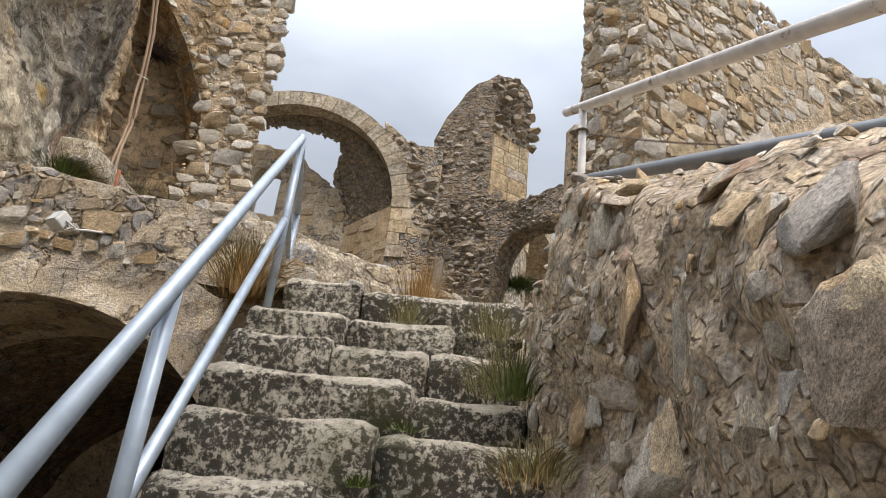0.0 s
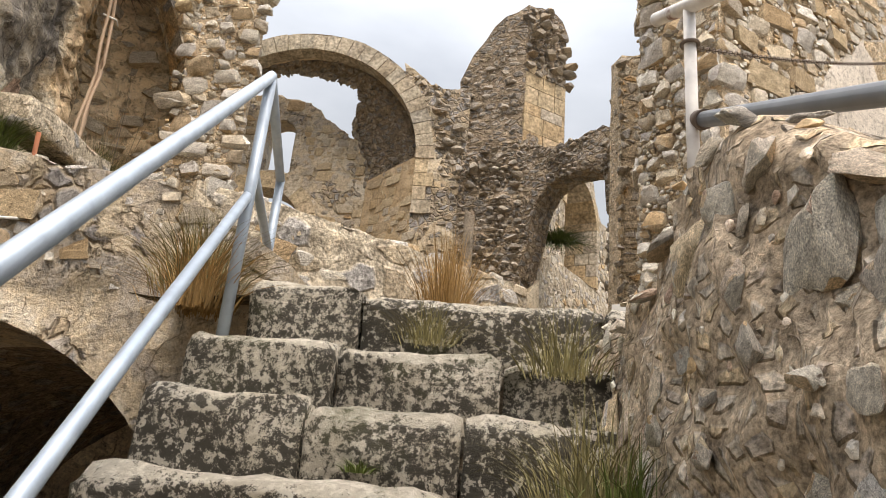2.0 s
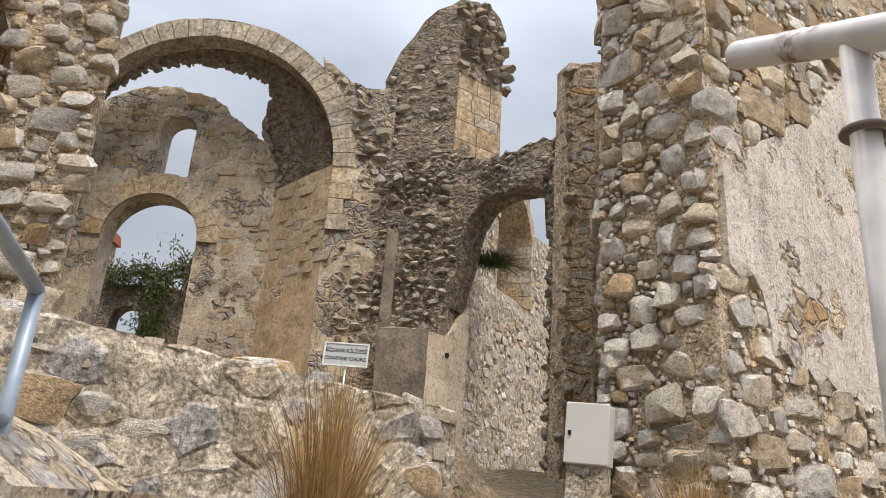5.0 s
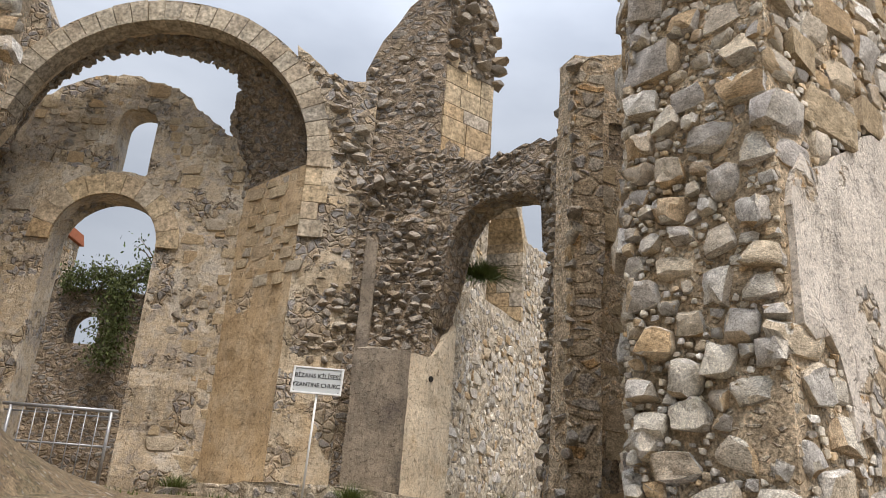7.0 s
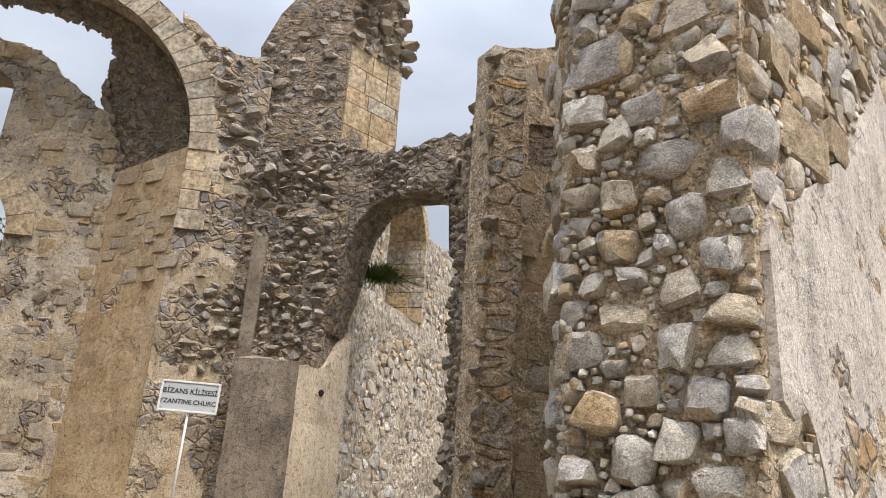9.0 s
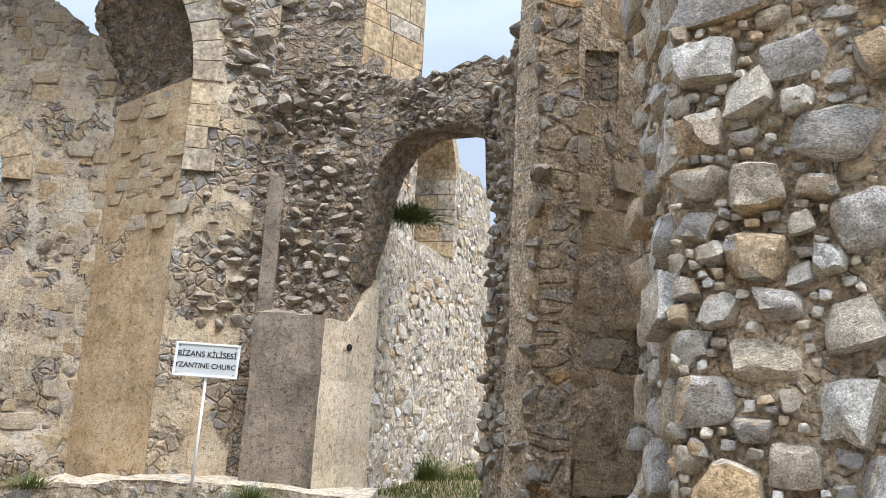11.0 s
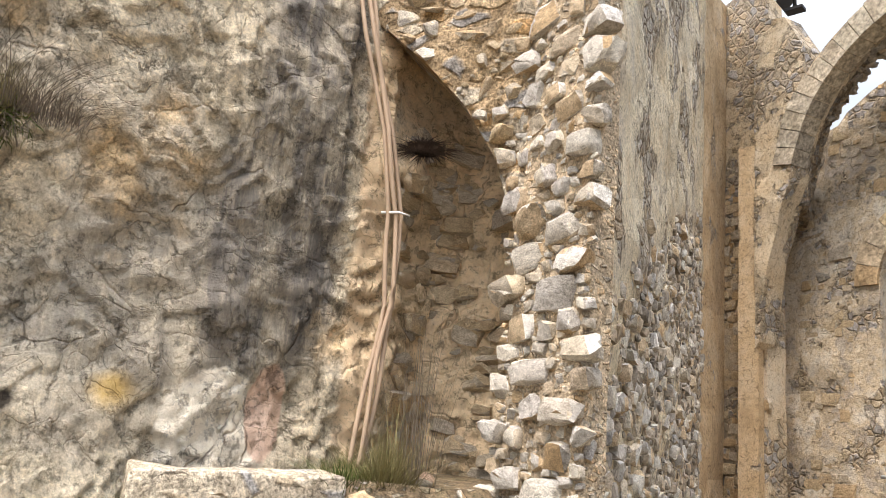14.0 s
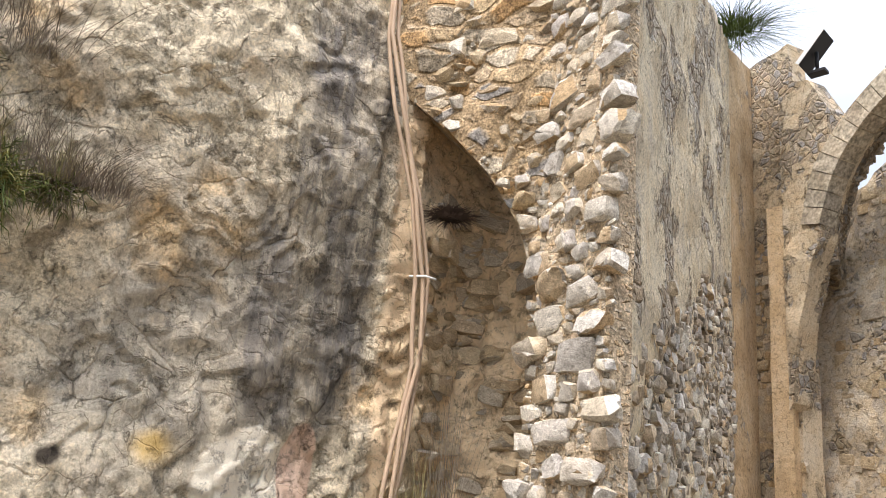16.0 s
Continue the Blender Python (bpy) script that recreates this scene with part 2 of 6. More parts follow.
M_mortar = rubble_mat("earth_mortar", (0.62, 0.51, 0.37), [(0.70, 0.62, 0.5), (0.6, 0.53, 0.43), (0.66, 0.5, 0.32)], cell=13, joint=0.2, stain_amt=0.3, relief=0.05, pit=0.35)
M_bank = rubble_mat("stony_earth_mortar", (0.50, 0.41, 0.31), [(0.66, 0.58, 0.48), (0.6, 0.54, 0.46), (0.66, 0.54, 0.38), (0.52, 0.45, 0.38)], cell=16, joint=0.16, stain=(0.28, 0.21, 0.15), stain_amt=0.35, relief=0.03, flat=1.0, pit=0.35)
M_ochre = plaster_mat("ochre_plaster", [(0.46, 0.33, 0.19), (0.56, 0.42, 0.26), (0.62, 0.51, 0.36)], [WARM, GREY, (0.45, 0.38, 0.29)], hole=0.63, streak=(0.26, 0.2, 0.14))
M_ochre_bare = plaster_mat("fallen_plaster", [(0.53, 0.40, 0.25), (0.58, 0.48, 0.34), (0.6, 0.53, 0.42)], [WARM, GREY, (0.35, 0.3, 0.24), (0.42, 0.36, 0.27)], hole=0.47, relief=0.045)
M_door_wall = plaster_mat("patched_masonry", [(0.50, 0.39, 0.26), (0.44, 0.39, 0.33), (0.57, 0.47, 0.33), (0.64, 0.58, 0.48), (0.5, 0.46, 0.4)], [WARM, GREY, (0.42, 0.38, 0.33), (0.5, 0.42, 0.3), (0.36, 0.34, 0.33)], hole=0.54, relief=0.05, scale=1.6)
M_grey_plaster = plaster_mat("grey_plaster", [(0.58, 0.53, 0.46), (0.68, 0.62, 0.54), (0.55, 0.5, 0.44)], [OCHRE, WARM, PALE, GREY], hole=0.6, relief=0.03)
M_side = plaster_mat("streaked_wall_plaster", [(0.68, 0.54, 0.34), (0.74, 0.64, 0.46), (0.66, 0.58, 0.46)], [PALE, (0.54, 0.48, 0.39), WARM, (0.6, 0.53, 0.42)], hole=0.54, relief=0.08, scale=1.3, streak=(0.36, 0.28, 0.19), streak_amt=0.3)
M_light_wall = rubble_mat("lime_rubble", (0.56, 0.50, 0.40), [(0.56, 0.5, 0.42), (0.5, 0.47, 0.42), (0.46, 0.39, 0.29), (0.4, 0.39, 0.38)], cell=4.2, joint=0.15, stain_amt=0.25, relief=0.03)
M_cement = plaster_mat("dark_render", [(0.15, 0.125, 0.105), (0.26, 0.22, 0.17), (0.36, 0.3, 0.23)], [DARK, GREY], hole=0.72, streak=(0.05, 0.045, 0.04), streak_amt=0.85)
M_pale_plaster = plaster_mat("pale_plaster", [(0.6, 0.5, 0.36), (0.66, 0.57, 0.43), (0.58, 0.45, 0.29)], [WARM, GREY], hole=0.7, streak_amt=0.5)
M_stone = stone_mat("limestone", [(0.7, 0.65, 0.56), (0.78, 0.74, 0.66), (0.46, 0.44, 0.42), (0.62, 0.55, 0.45), (0.68, 0.59, 0.46), (0.58, 0.42, 0.25), (0.74, 0.7, 0.63), (0.54, 0.51, 0.49), (0.82, 0.8, 0.76)], lichen_amt=0.2)
M_stone_dark = stone_mat("weathered_stone", [(0.36, 0.33, 0.29), (0.46, 0.41, 0.35), (0.28, 0.26, 0.24), (0.42, 0.34, 0.25), (0.52, 0.47, 0.4)], lichen_amt=0.35)
M_stone_warm = stone_mat("sandstone", [(0.54, 0.42, 0.27), (0.58, 0.48, 0.34), (0.5, 0.36, 0.21), (0.56, 0.49, 0.39), (0.45, 0.4, 0.34)], lichen_amt=0.3, relief=0.02)
M_ring = stone_mat("weathered_voussoir", [(0.46, 0.41, 0.33), (0.52, 0.45, 0.35), (0.42, 0.38, 0.32), (0.5, 0.4, 0.28)], lichen_amt=0.45, relief=0.02)
M_boulder = stone_mat("boulder_limestone", [(0.78, 0.72, 0.62), (0.82, 0.78, 0.7), (0.64, 0.6, 0.56), (0.78, 0.66, 0.48), (0.74, 0.54, 0.33), (0.8, 0.73, 0.62), (0.6, 0.42, 0.32), (0.8, 0.75, 0.67)], lichen_amt=0.1, grain=1.6, relief=0.03)


def step_mat():
    """Cream limestone blotched with black lichen, thinner on upward faces."""
    m, nt, bsdf, co = base("lichened_step_stone")
    info = nt.nodes.new("ShaderNodeObjectInfo").outputs["Random"]
    big = tex(nt, "Noise", co, 3.0, detail=6, roughness=0.6).outputs["Fac"]
    n1 = tex(nt, "Noise", co, 30, detail=10, roughness=0.84).outputs["Fac"]
    n2 = tex(nt, "Noise", co, 70, detail=6, roughness=0.75).outputs["Fac"]
    n3 = tex(nt, "Noise", co, 34, detail=6, roughness=0.7).outputs["Fac"]
    col = ramp(nt, info, [(0.0, (0.56, 0.51, 0.42)), (0.5, (0.66, 0.61, 0.51)), (1.0, (0.52, 0.47, 0.39))])
    col = mixc(nt, 1.0, col, ramp(nt, n3, [(0.3, (0.7, 0.69, 0.66)), (0.7, (1.15, 1.15, 1.13))]), "MULTIPLY")
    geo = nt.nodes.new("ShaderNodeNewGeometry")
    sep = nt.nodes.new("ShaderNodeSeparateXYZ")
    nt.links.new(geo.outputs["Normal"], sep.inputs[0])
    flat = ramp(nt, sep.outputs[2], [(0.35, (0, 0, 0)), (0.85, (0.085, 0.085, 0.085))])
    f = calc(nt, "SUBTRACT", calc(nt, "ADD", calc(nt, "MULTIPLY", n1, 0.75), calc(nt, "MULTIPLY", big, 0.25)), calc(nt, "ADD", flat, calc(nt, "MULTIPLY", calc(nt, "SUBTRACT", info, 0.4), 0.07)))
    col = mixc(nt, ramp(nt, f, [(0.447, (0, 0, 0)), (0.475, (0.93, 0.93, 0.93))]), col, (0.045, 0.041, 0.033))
    col = mixc(nt, ramp(nt, n3, [(0.54, (0, 0, 0)), (0.58, (0.85, 0.85, 0.85))]), col, (0.7, 0.65, 0.55))
    moss = tex(nt, "Noise", co, 2.1, detail=5).outputs["Fac"]
    col = mixc(nt, ramp(nt, calc(nt, "ADD", calc(nt, "MULTIPLY", moss, 0.7), calc(nt, "MULTIPLY", n1, 0.3)), [(0.55, (0, 0, 0)), (0.64, (0.65, 0.65, 0.65))]), col, (0.09, 0.095, 0.04))
    nt.links.new(col, bsdf.inputs["Base Color"])
    h = calc(nt, "ADD", calc(nt, "MULTIPLY", n1, 0.9), calc(nt, "ADD", calc(nt, "MULTIPLY", n2, 0.25), calc(nt, "MULTIPLY", n3, 0.4)))
    bump(nt, bsdf, h, 1.0, 0.035)
    return m


M_step = step_mat()
M_galv = metal_mat("galvanised_paint", (0.33, 0.39, 0.45), 0.42, 0.3)
M_whitepaint = metal_mat("peeling_white_paint", (0.62, 0.60, 0.57), 0.55, 0.0, rust=0.9)
M_grate = metal_mat("grey_barrier_steel", (0.36, 0.38, 0.40), 0.45, 0.5)
M_darkpipe = metal_mat("dark_grey_pipe", (0.17, 0.18, 0.19), 0.45, 0.2, rust=0.4)
M_chain = metal_mat("rusty_chain", (0.16, 0.13, 0.11), 0.7, 0.4, rust=0.8)
M_boxwhite = plain_mat("off_white_box", (0.62, 0.61, 0.58), 0.5, 0.08, 3)
M_black = plain_mat("black_lettering", (0.015, 0.015, 0.017), 0.6, 0.1)
M_signface = plain_mat("sign_plate_white", (0.52, 0.56, 0.57), 0.45, 0.06, 4)
M_signframe = plain_mat("sign_frame_white", (0.72, 0.74, 0.74), 0.4, 0.05)
M_cable = plain_mat("tan_conduit", (0.42, 0.31, 0.22), 0.6, 0.2, 6)
M_soil = rubble_mat("stony_soil", (0.22, 0.17, 0.11), [(0.3, 0.26, 0.2), (0.24, 0.21, 0.15), (0.36, 0.33, 0.28)], cell=12, joint=0.22, stain=(0.06, 0.075, 0.025), stain_amt=0.5)
M_grass = plain_mat("green_grass", (0.075, 0.10, 0.022), 0.8, 0.5, 30)
M_straw = plain_mat("dry_grass", (0.36, 0.23, 0.095), 0.85, 0.45, 30)
M_olive = plain_mat("fading_grass", (0.20, 0.175, 0.08), 0.85, 0.5, 30)
M_bush = plain_mat("bush_tip_green", (0.20, 0.19, 0.06), 0.8, 0.5, 30)
M_leaf = plain_mat("leaf_green", (0.055, 0.085, 0.018), 0.7, 0.5, 8)
M_creeper = plain_mat("creeper_green", (0.07, 0.085, 0.025), 0.7, 0.5, 8)
M_bark = plain_mat("bark", (0.13, 0.10, 0.075), 0.9, 0.4, 40)
M_twig = plain_mat("dead_twig", (0.13, 0.105, 0.08), 0.9, 0.4, 40)
M_dead = plain_mat("dead_plant", (0.06, 0.045, 0.042), 0.9, 0.4, 40)
M_brick = plain_mat("old_red_brick", (0.22, 0.085, 0.045), 0.9, 0.35, 18)
M_rooftile = plain_mat("roof_tile", (0.34, 0.12, 0.06), 0.85, 0.3, 9)


def cliff_mat():
    """Limestone cliff: cream to grey, black water streaks, ochre and rust bands, cracks."""
    m, nt, bsdf, co = base("cliff_limestone")
    n0 = tex(nt, "Noise", co, 0.8, detail=9, roughness=0.6).outputs["Fac"]
    n1 = tex(nt, "Noise", co, 5, detail=9, roughness=0.72).outputs["Fac"]
    n2 = tex(nt, "Noise", co, 45, detail=6, roughness=0.7).outputs["Fac"]
    col = ramp(nt, n0, [(0.34, (0.48, 0.42, 0.33)), (0.42, (0.64, 0.56, 0.42)), (0.52, (0.7, 0.61, 0.46)), (0.57, (0.56, 0.49, 0.38)), (0.64, (0.66, 0.49, 0.29))])
    col = mixc(nt, 1.0, col, ramp(nt, n1, [(0.33, (0.76, 0.75, 0.73)), (0.66, (1.2, 1.2, 1.2))]), "MULTIPLY")
    col = mixc(nt, 1.0, col, ramp(nt, n2, [(0.34, (0.62, 0.62, 0.62)), (0.66, (1.26, 1.26, 1.26))]), "MULTIPLY")
    mp = nt.nodes.new("ShaderNodeMapping")
    mp.inputs["Scale"].default_value = (1.6, 1.6, 0.22)
    nt.links.new(co, mp.inputs[0])
    st = tex(nt, "Noise", mp.outputs[0], 1.15, detail=8, roughness=0.66).outputs["Fac"]
    fac = ramp(nt, calc(nt, "MULTIPLY", calc(nt, "ADD", st, calc(nt, "MULTIPLY", n1, 0.35)), 0.75), [(0.6, (0, 0, 0)), (0.66, (0.2, 0.2, 0.2))])
    col = mixc(nt, fac, col, (0.16, 0.15, 0.14))
    wob = tex(nt, "Noise", co, 2.6, detail=8, roughness=0.66).outputs["Fac"]
    sp = nt.nodes.new("ShaderNodeSeparateXYZ")
    nt.links.new(co, sp.inputs[0])

    run = nt.nodes.new("ShaderNodeMapping")
    run.inputs["Scale"].default_value = (7.0, 7.0, 0.55)
    nt.links.new(co, run.inputs[0])
    drip = ramp(nt, tex(nt, "Noise", run.outputs[0], 1.0, detail=9, roughness=0.72).outputs["Fac"], [(0.38, (0.35, 0.35, 0.35)), (0.56, (1, 1, 1))])

    def stain(tone, y, z, ry, rz, amt, soft=0.25, rag_amt=1.4, streaked=False):
        a = calc(nt, "DIVIDE", calc(nt, "SUBTRACT", sp.outputs[1], y), ry)
        b = calc(nt, "DIVIDE", calc(nt, "SUBTRACT", sp.outputs[2], z), rz)
        d = calc(nt, "ADD", calc(nt, "SQRT", calc(nt, "ADD", calc(nt, "MULTIPLY", a, a), calc(nt, "MULTIPLY", b, b))), calc(nt, "MULTIPLY", calc(nt, "SUBTRACT", wob, 0.5), rag_amt))
        fac = ramp(nt, d, [(1.0 - soft, (amt,) * 3), (1.0, (0, 0, 0))])
        return mixc(nt, mixc(nt, 1.0, fac, drip, "MULTIPLY") if streaked else fac, col, tone)

    col = stain((0.27, 0.245, 0.205), 5.9, 5.7, 0.95, 0.85, 0.85, 0.5, 1.0, True)
    col = stain((0.175, 0.16, 0.142), 6.55, 6.3, 0.48, 1.3, 0.95, 0.3, 0.8, True)
    col = stain((0.11, 0.102, 0.094), 6.93, 6.6, 0.19, 1.7, 0.95, 0.5, 0.9, True)
    # dark grey fissure at the top of the rock, in colour only
    col = stain((0.2, 0.185, 0.17), 6.72, 8.0, 0.46, 0.85, 0.95, 0.3, 1.0, True)
    col = stain((0.60, 0.43, 0.25), 4.1, 5.4, 0.95, 1.1, 0.75, 0.4, 1.2)
    col = stain((0.56, 0.36, 0.09), 5.78, 5.2, 0.17, 0.13, 0.7, 0.6)
    # ochre alcove rock, its tone raised to offset the shade there
    col = stain((0.78, 0.6, 0.38), 8.05, 6.4, 0.75, 2.6, 0.7, 0.3, 0.8)
    col = stain((0.74, 0.56, 0.36), 7.3, 6.3, 0.17, 2.2, 0.85, 0.35, 0.7)
    col = stain((0.80, 0.73, 0.60), 6.42, 5.0, 0.36, 0.4, 0.95, 0.06, 0.7)
    col = stain((0.64, 0.44, 0.33), 6.72, 5.15, 0.13, 0.32, 0.8, 0.1, 0.8)
    # near-black spot: shade inside a small rock hole, painted in colour only
    col = stain((0.03, 0.022, 0.016), 5.28, 5.09, 0.085, 0.075, 0.95, 0.5)
    col = pits(nt, co, col, 13, 0.42, 0.8, 0.4)
    w = tex(nt, "Noise", co, 1.7, detail=4).outputs["Color"]
    off = nt.nodes.new("ShaderNodeVectorMath")
    off.operation = "MULTIPLY_ADD"
    nt.links.new(w, off.inputs[0])
    off.inputs[1].default_value = (0.5, 0.5, 0.5)
    nt.links.new(co, off.inputs[2])
    ridge = calc(nt, "ABSOLUTE", calc(nt, "SUBTRACT", tex(nt, "Noise", off.outputs[0], 1.3, detail=7, roughness=0.62).outputs["Fac"], 0.5))
    crack = ramp(nt, ridge, [(0.0, (0.14, 0.12, 0.1)), (0.010, (1, 1, 1))])
    split = ramp(nt, tex(nt, "Voronoi", off.outputs[0], 2.1, feature="DISTANCE_TO_EDGE").outputs["Distance"], [(0.0, (0.1, 0.085, 0.07)), (0.03, (1, 1, 1))])
    fine_split = ramp(nt, tex(nt, "Voronoi", off.outputs[0], 7.0, feature="DISTANCE_TO_EDGE").outputs["Distance"], [(0.0, (0.5, 0.46, 0.42)), (0.035, (1, 1, 1))])
    crack = mixc(nt, 1.0, crack, mixc(nt, ramp(nt, wob, [(0.46, (0, 0, 0)), (0.56, (1, 1, 1))]), split, fine_split), "MULTIPLY")
    seam = ramp(nt, tex(nt, "Voronoi", off.outputs[0], 1.25, feature="DISTANCE_TO_EDGE").outputs["Distance"], [(0.0, (0.2, 0.16, 0.12)), (0.009, (1, 1, 1))])
    flake = ramp(nt, tex(nt, "Noise", off.outputs[0], 3.1, detail=10, roughness=0.8).outputs["Fac"], [(0.40, (0.8, 0.78, 0.75)), (0.43, (1.0, 1.0, 1.0)), (0.6, (1.12, 1.11, 1.1))])
    col = mixc(nt, 1.0, col, flake, "MULTIPLY")
    left = ramp(nt, calc(nt, "ADD", calc(nt, "MULTIPLY", sp.outputs[1], 0.1), calc(nt, "MULTIPLY", wob, 0.16)), [(0.52, (0.9, 0.9, 0.9)), (0.58, (0, 0, 0))])
    col = mixc(nt, left, col, mixc(nt, 1.0, col, seam, "MULTIPLY"))
    col = mixc(nt, ramp(nt, n1, [(0.46, (0, 0, 0)), (0.62, (0.7, 0.7, 0.7))]), col, mixc(nt, 1.0, col, crack, "MULTIPLY"))
    nt.links.new(col, bsdf.inputs["Base Color"])
    h = calc(nt, "ADD", calc(nt, "MULTIPLY", n1, 1.0), calc(nt, "ADD", calc(nt, "MULTIPLY", n2, 0.25), calc(nt, "ADD", calc(nt, "ADD", calc(nt, "MULTIPLY", crack, 0.4), calc(nt, "MULTIPLY", calc(nt, "MULTIPLY", seam, left), 0.5)), calc(nt, "MULTIPLY", flake, 0.9))))
    bump(nt, bsdf, h, 1.0, 0.05)
    return m


M_cliff = cliff_mat()


# ---- building helpers ----
rng = random.Random(7)


def mesh_from(bm, name, mat, smooth=False):
    me = bpy.data.meshes.new(name)
    bm.to_mesh(me)
    bm.free()
    for mm in (mat if isinstance(mat, (list, tuple)) else [mat]):
        me.materials.append(mm)
    if smooth:
        for p in me.polygons:
            p.use_smooth = True
    return me


def part(name, bm, mat, parent=None, label="", smooth=False, kind=""):
    ob = new(name, mesh_from(bm, name, mat, smooth))
    if parent:
        ob.parent = parent
    return tagged(ob, label=label, kind=kind)


def thing(name, label, category, at=(0, 0, 0), group="", kind=""):
    ob = new(name)
    ob.location = at
    bpy.context.view_layer.update()
    ob.empty_display_size = 0.1
    return tagged(ob, label, category, group, kind)


def fbm(p, f):
    return noise.fractal(Vector(p) * f, 1.0, 2.0, 4)


def rag(pts, step, amp, seed=0):
    """A broken edge along a line of points."""
    out = []
    for (a, b), (c, d) in zip(pts, pts[1:]):
        n = max(1, int(math.hypot(c - a, d - b) / step))
        for i in range(n):
            t = i / n
            j = amp if (i or out) else 0
            out.append((a + (c - a) * t + j * noise.noise((a * 3 + i * 1.7, seed, 5.1)), b + (d - b) * t + j * 1.6 * noise.noise((c * 3 + i * 2.3, seed, 1.3))))
    return out + [pts[-1]]


def arc(cx, cz, r, a0, a1, n):
    return [(cx + r * math.cos(radians(a0 + (a1 - a0) * i / n)), cz + r * math.sin(radians(a0 + (a1 - a0) * i / n))) for i in range(n + 1)]


def inside(pts, u, z):
    hit, j = False, len(pts) - 1
    for i in range(len(pts)):
        (a, b), (c, d) = pts[i], pts[j]
        if (b > z) != (d > z) and u < (c - a) * (z - b) / (d - b) + a:
            hit = not hit
        j = i
    return hit


class Face:
    """An upright plane: origin, direction along it; the normal points to the right hand of that direction."""

    def __init__(self, a, b):
        self.o = Vector((a[0], a[1], 0))
        d = Vector((b[0] - a[0], b[1] - a[1], 0))
        self.len = d.length
        self.u = d.normalized()
        self.n = Vector((self.u.y, -self.u.x, 0))

    def p(self, u, z, d=0.0):
        return self.o + self.u * u + self.n * d + Vector((0, 0, z))


def wall(name, face, outline, holes=(), thick=0.4, mat=None, res=0.2, amp=0.03, parent=None, label="", category="wall", kind="structure", freq=1.6):
    """A solid wall from an outline in the plane of the face, with openings through it and an uneven front."""
    from mathutils.geometry import tessellate_polygon
    loops = [list(outline)] + [list(h) for h in holes]
    flat = [q for lp in loops for q in lp]
    tris = tessellate_polygon([[Vector((u, z, 0)) for u, z in lp] for lp in loops])
    bm = bmesh.new()
    vs = [bm.verts.new((u, 0, z)) for u, z in flat]
    for t in tris:
        try:
            bm.faces.new([vs[i] for i in t])
        except ValueError:
            pass
    us, zs = [q[0] for q in flat], [q[1] for q in flat]
    for lo, hi, ax in ((min(us), max(us), (1, 0, 0)), (min(zs), max(zs), (0, 0, 1))):
        n = int((hi - lo) / res)
        for i in range(1, n):
            c = lo + (hi - lo) * i / n
            bmesh.ops.bisect_plane(bm, geom=bm.verts[:] + bm.edges[:] + bm.faces[:], dist=1e-4, plane_co=Vector(ax) * c, plane_no=ax)
    bmesh.ops.recalc_face_normals(bm, faces=bm.faces)
    if sum(f.normal.y * f.calc_area() for f in bm.faces) > 0:
        bmesh.ops.reverse_faces(bm, faces=bm.faces)
    front = bm.verts[:]
    bdry = {v for v in front if v.is_boundary}
    back = bmesh.ops.duplicate(bm, geom=bm.verts[:] + bm.edges[:] + bm.faces[:])
    vmap = {k: v for k, v in back["vert_map"].items() if isinstance(k, bmesh.types.BMVert)}
    bfaces = [g for g in back["geom"] if isinstance(g, bmesh.types.BMFace)]
    bmesh.ops.reverse_faces(bm, faces=bfaces)
    for v in front:
        w = vmap[v]
        w.co.y = thick
    for e in [e for e in bm.edges if e.is_boundary and e.verts[0] in bdry and e.verts[1] in bdry]:
        a, b = e.verts
        lf = e.link_loops[0]
        if lf.vert == a:
            a, b = b, a
        try:
            bm.faces.new((a, b, vmap[b], vmap[a]))
        except ValueError:
            pass
    bm.normal_update()
    for v in bm.verts:
        u, y, z = v.co
        q = face.p(u, z, -y)
        k = 0.5 if v in bdry else 1.0
        q = q + face.n * (amp * k * 2.2 * fbm(q, freq)) * (1 if y < thick * 0.5 else 0.6)
        v.co = q
    ob = part(name, bm, mat, parent, label, kind=kind)
    if parent is None:
        tagged(ob, label, category, kind=kind)
    return ob


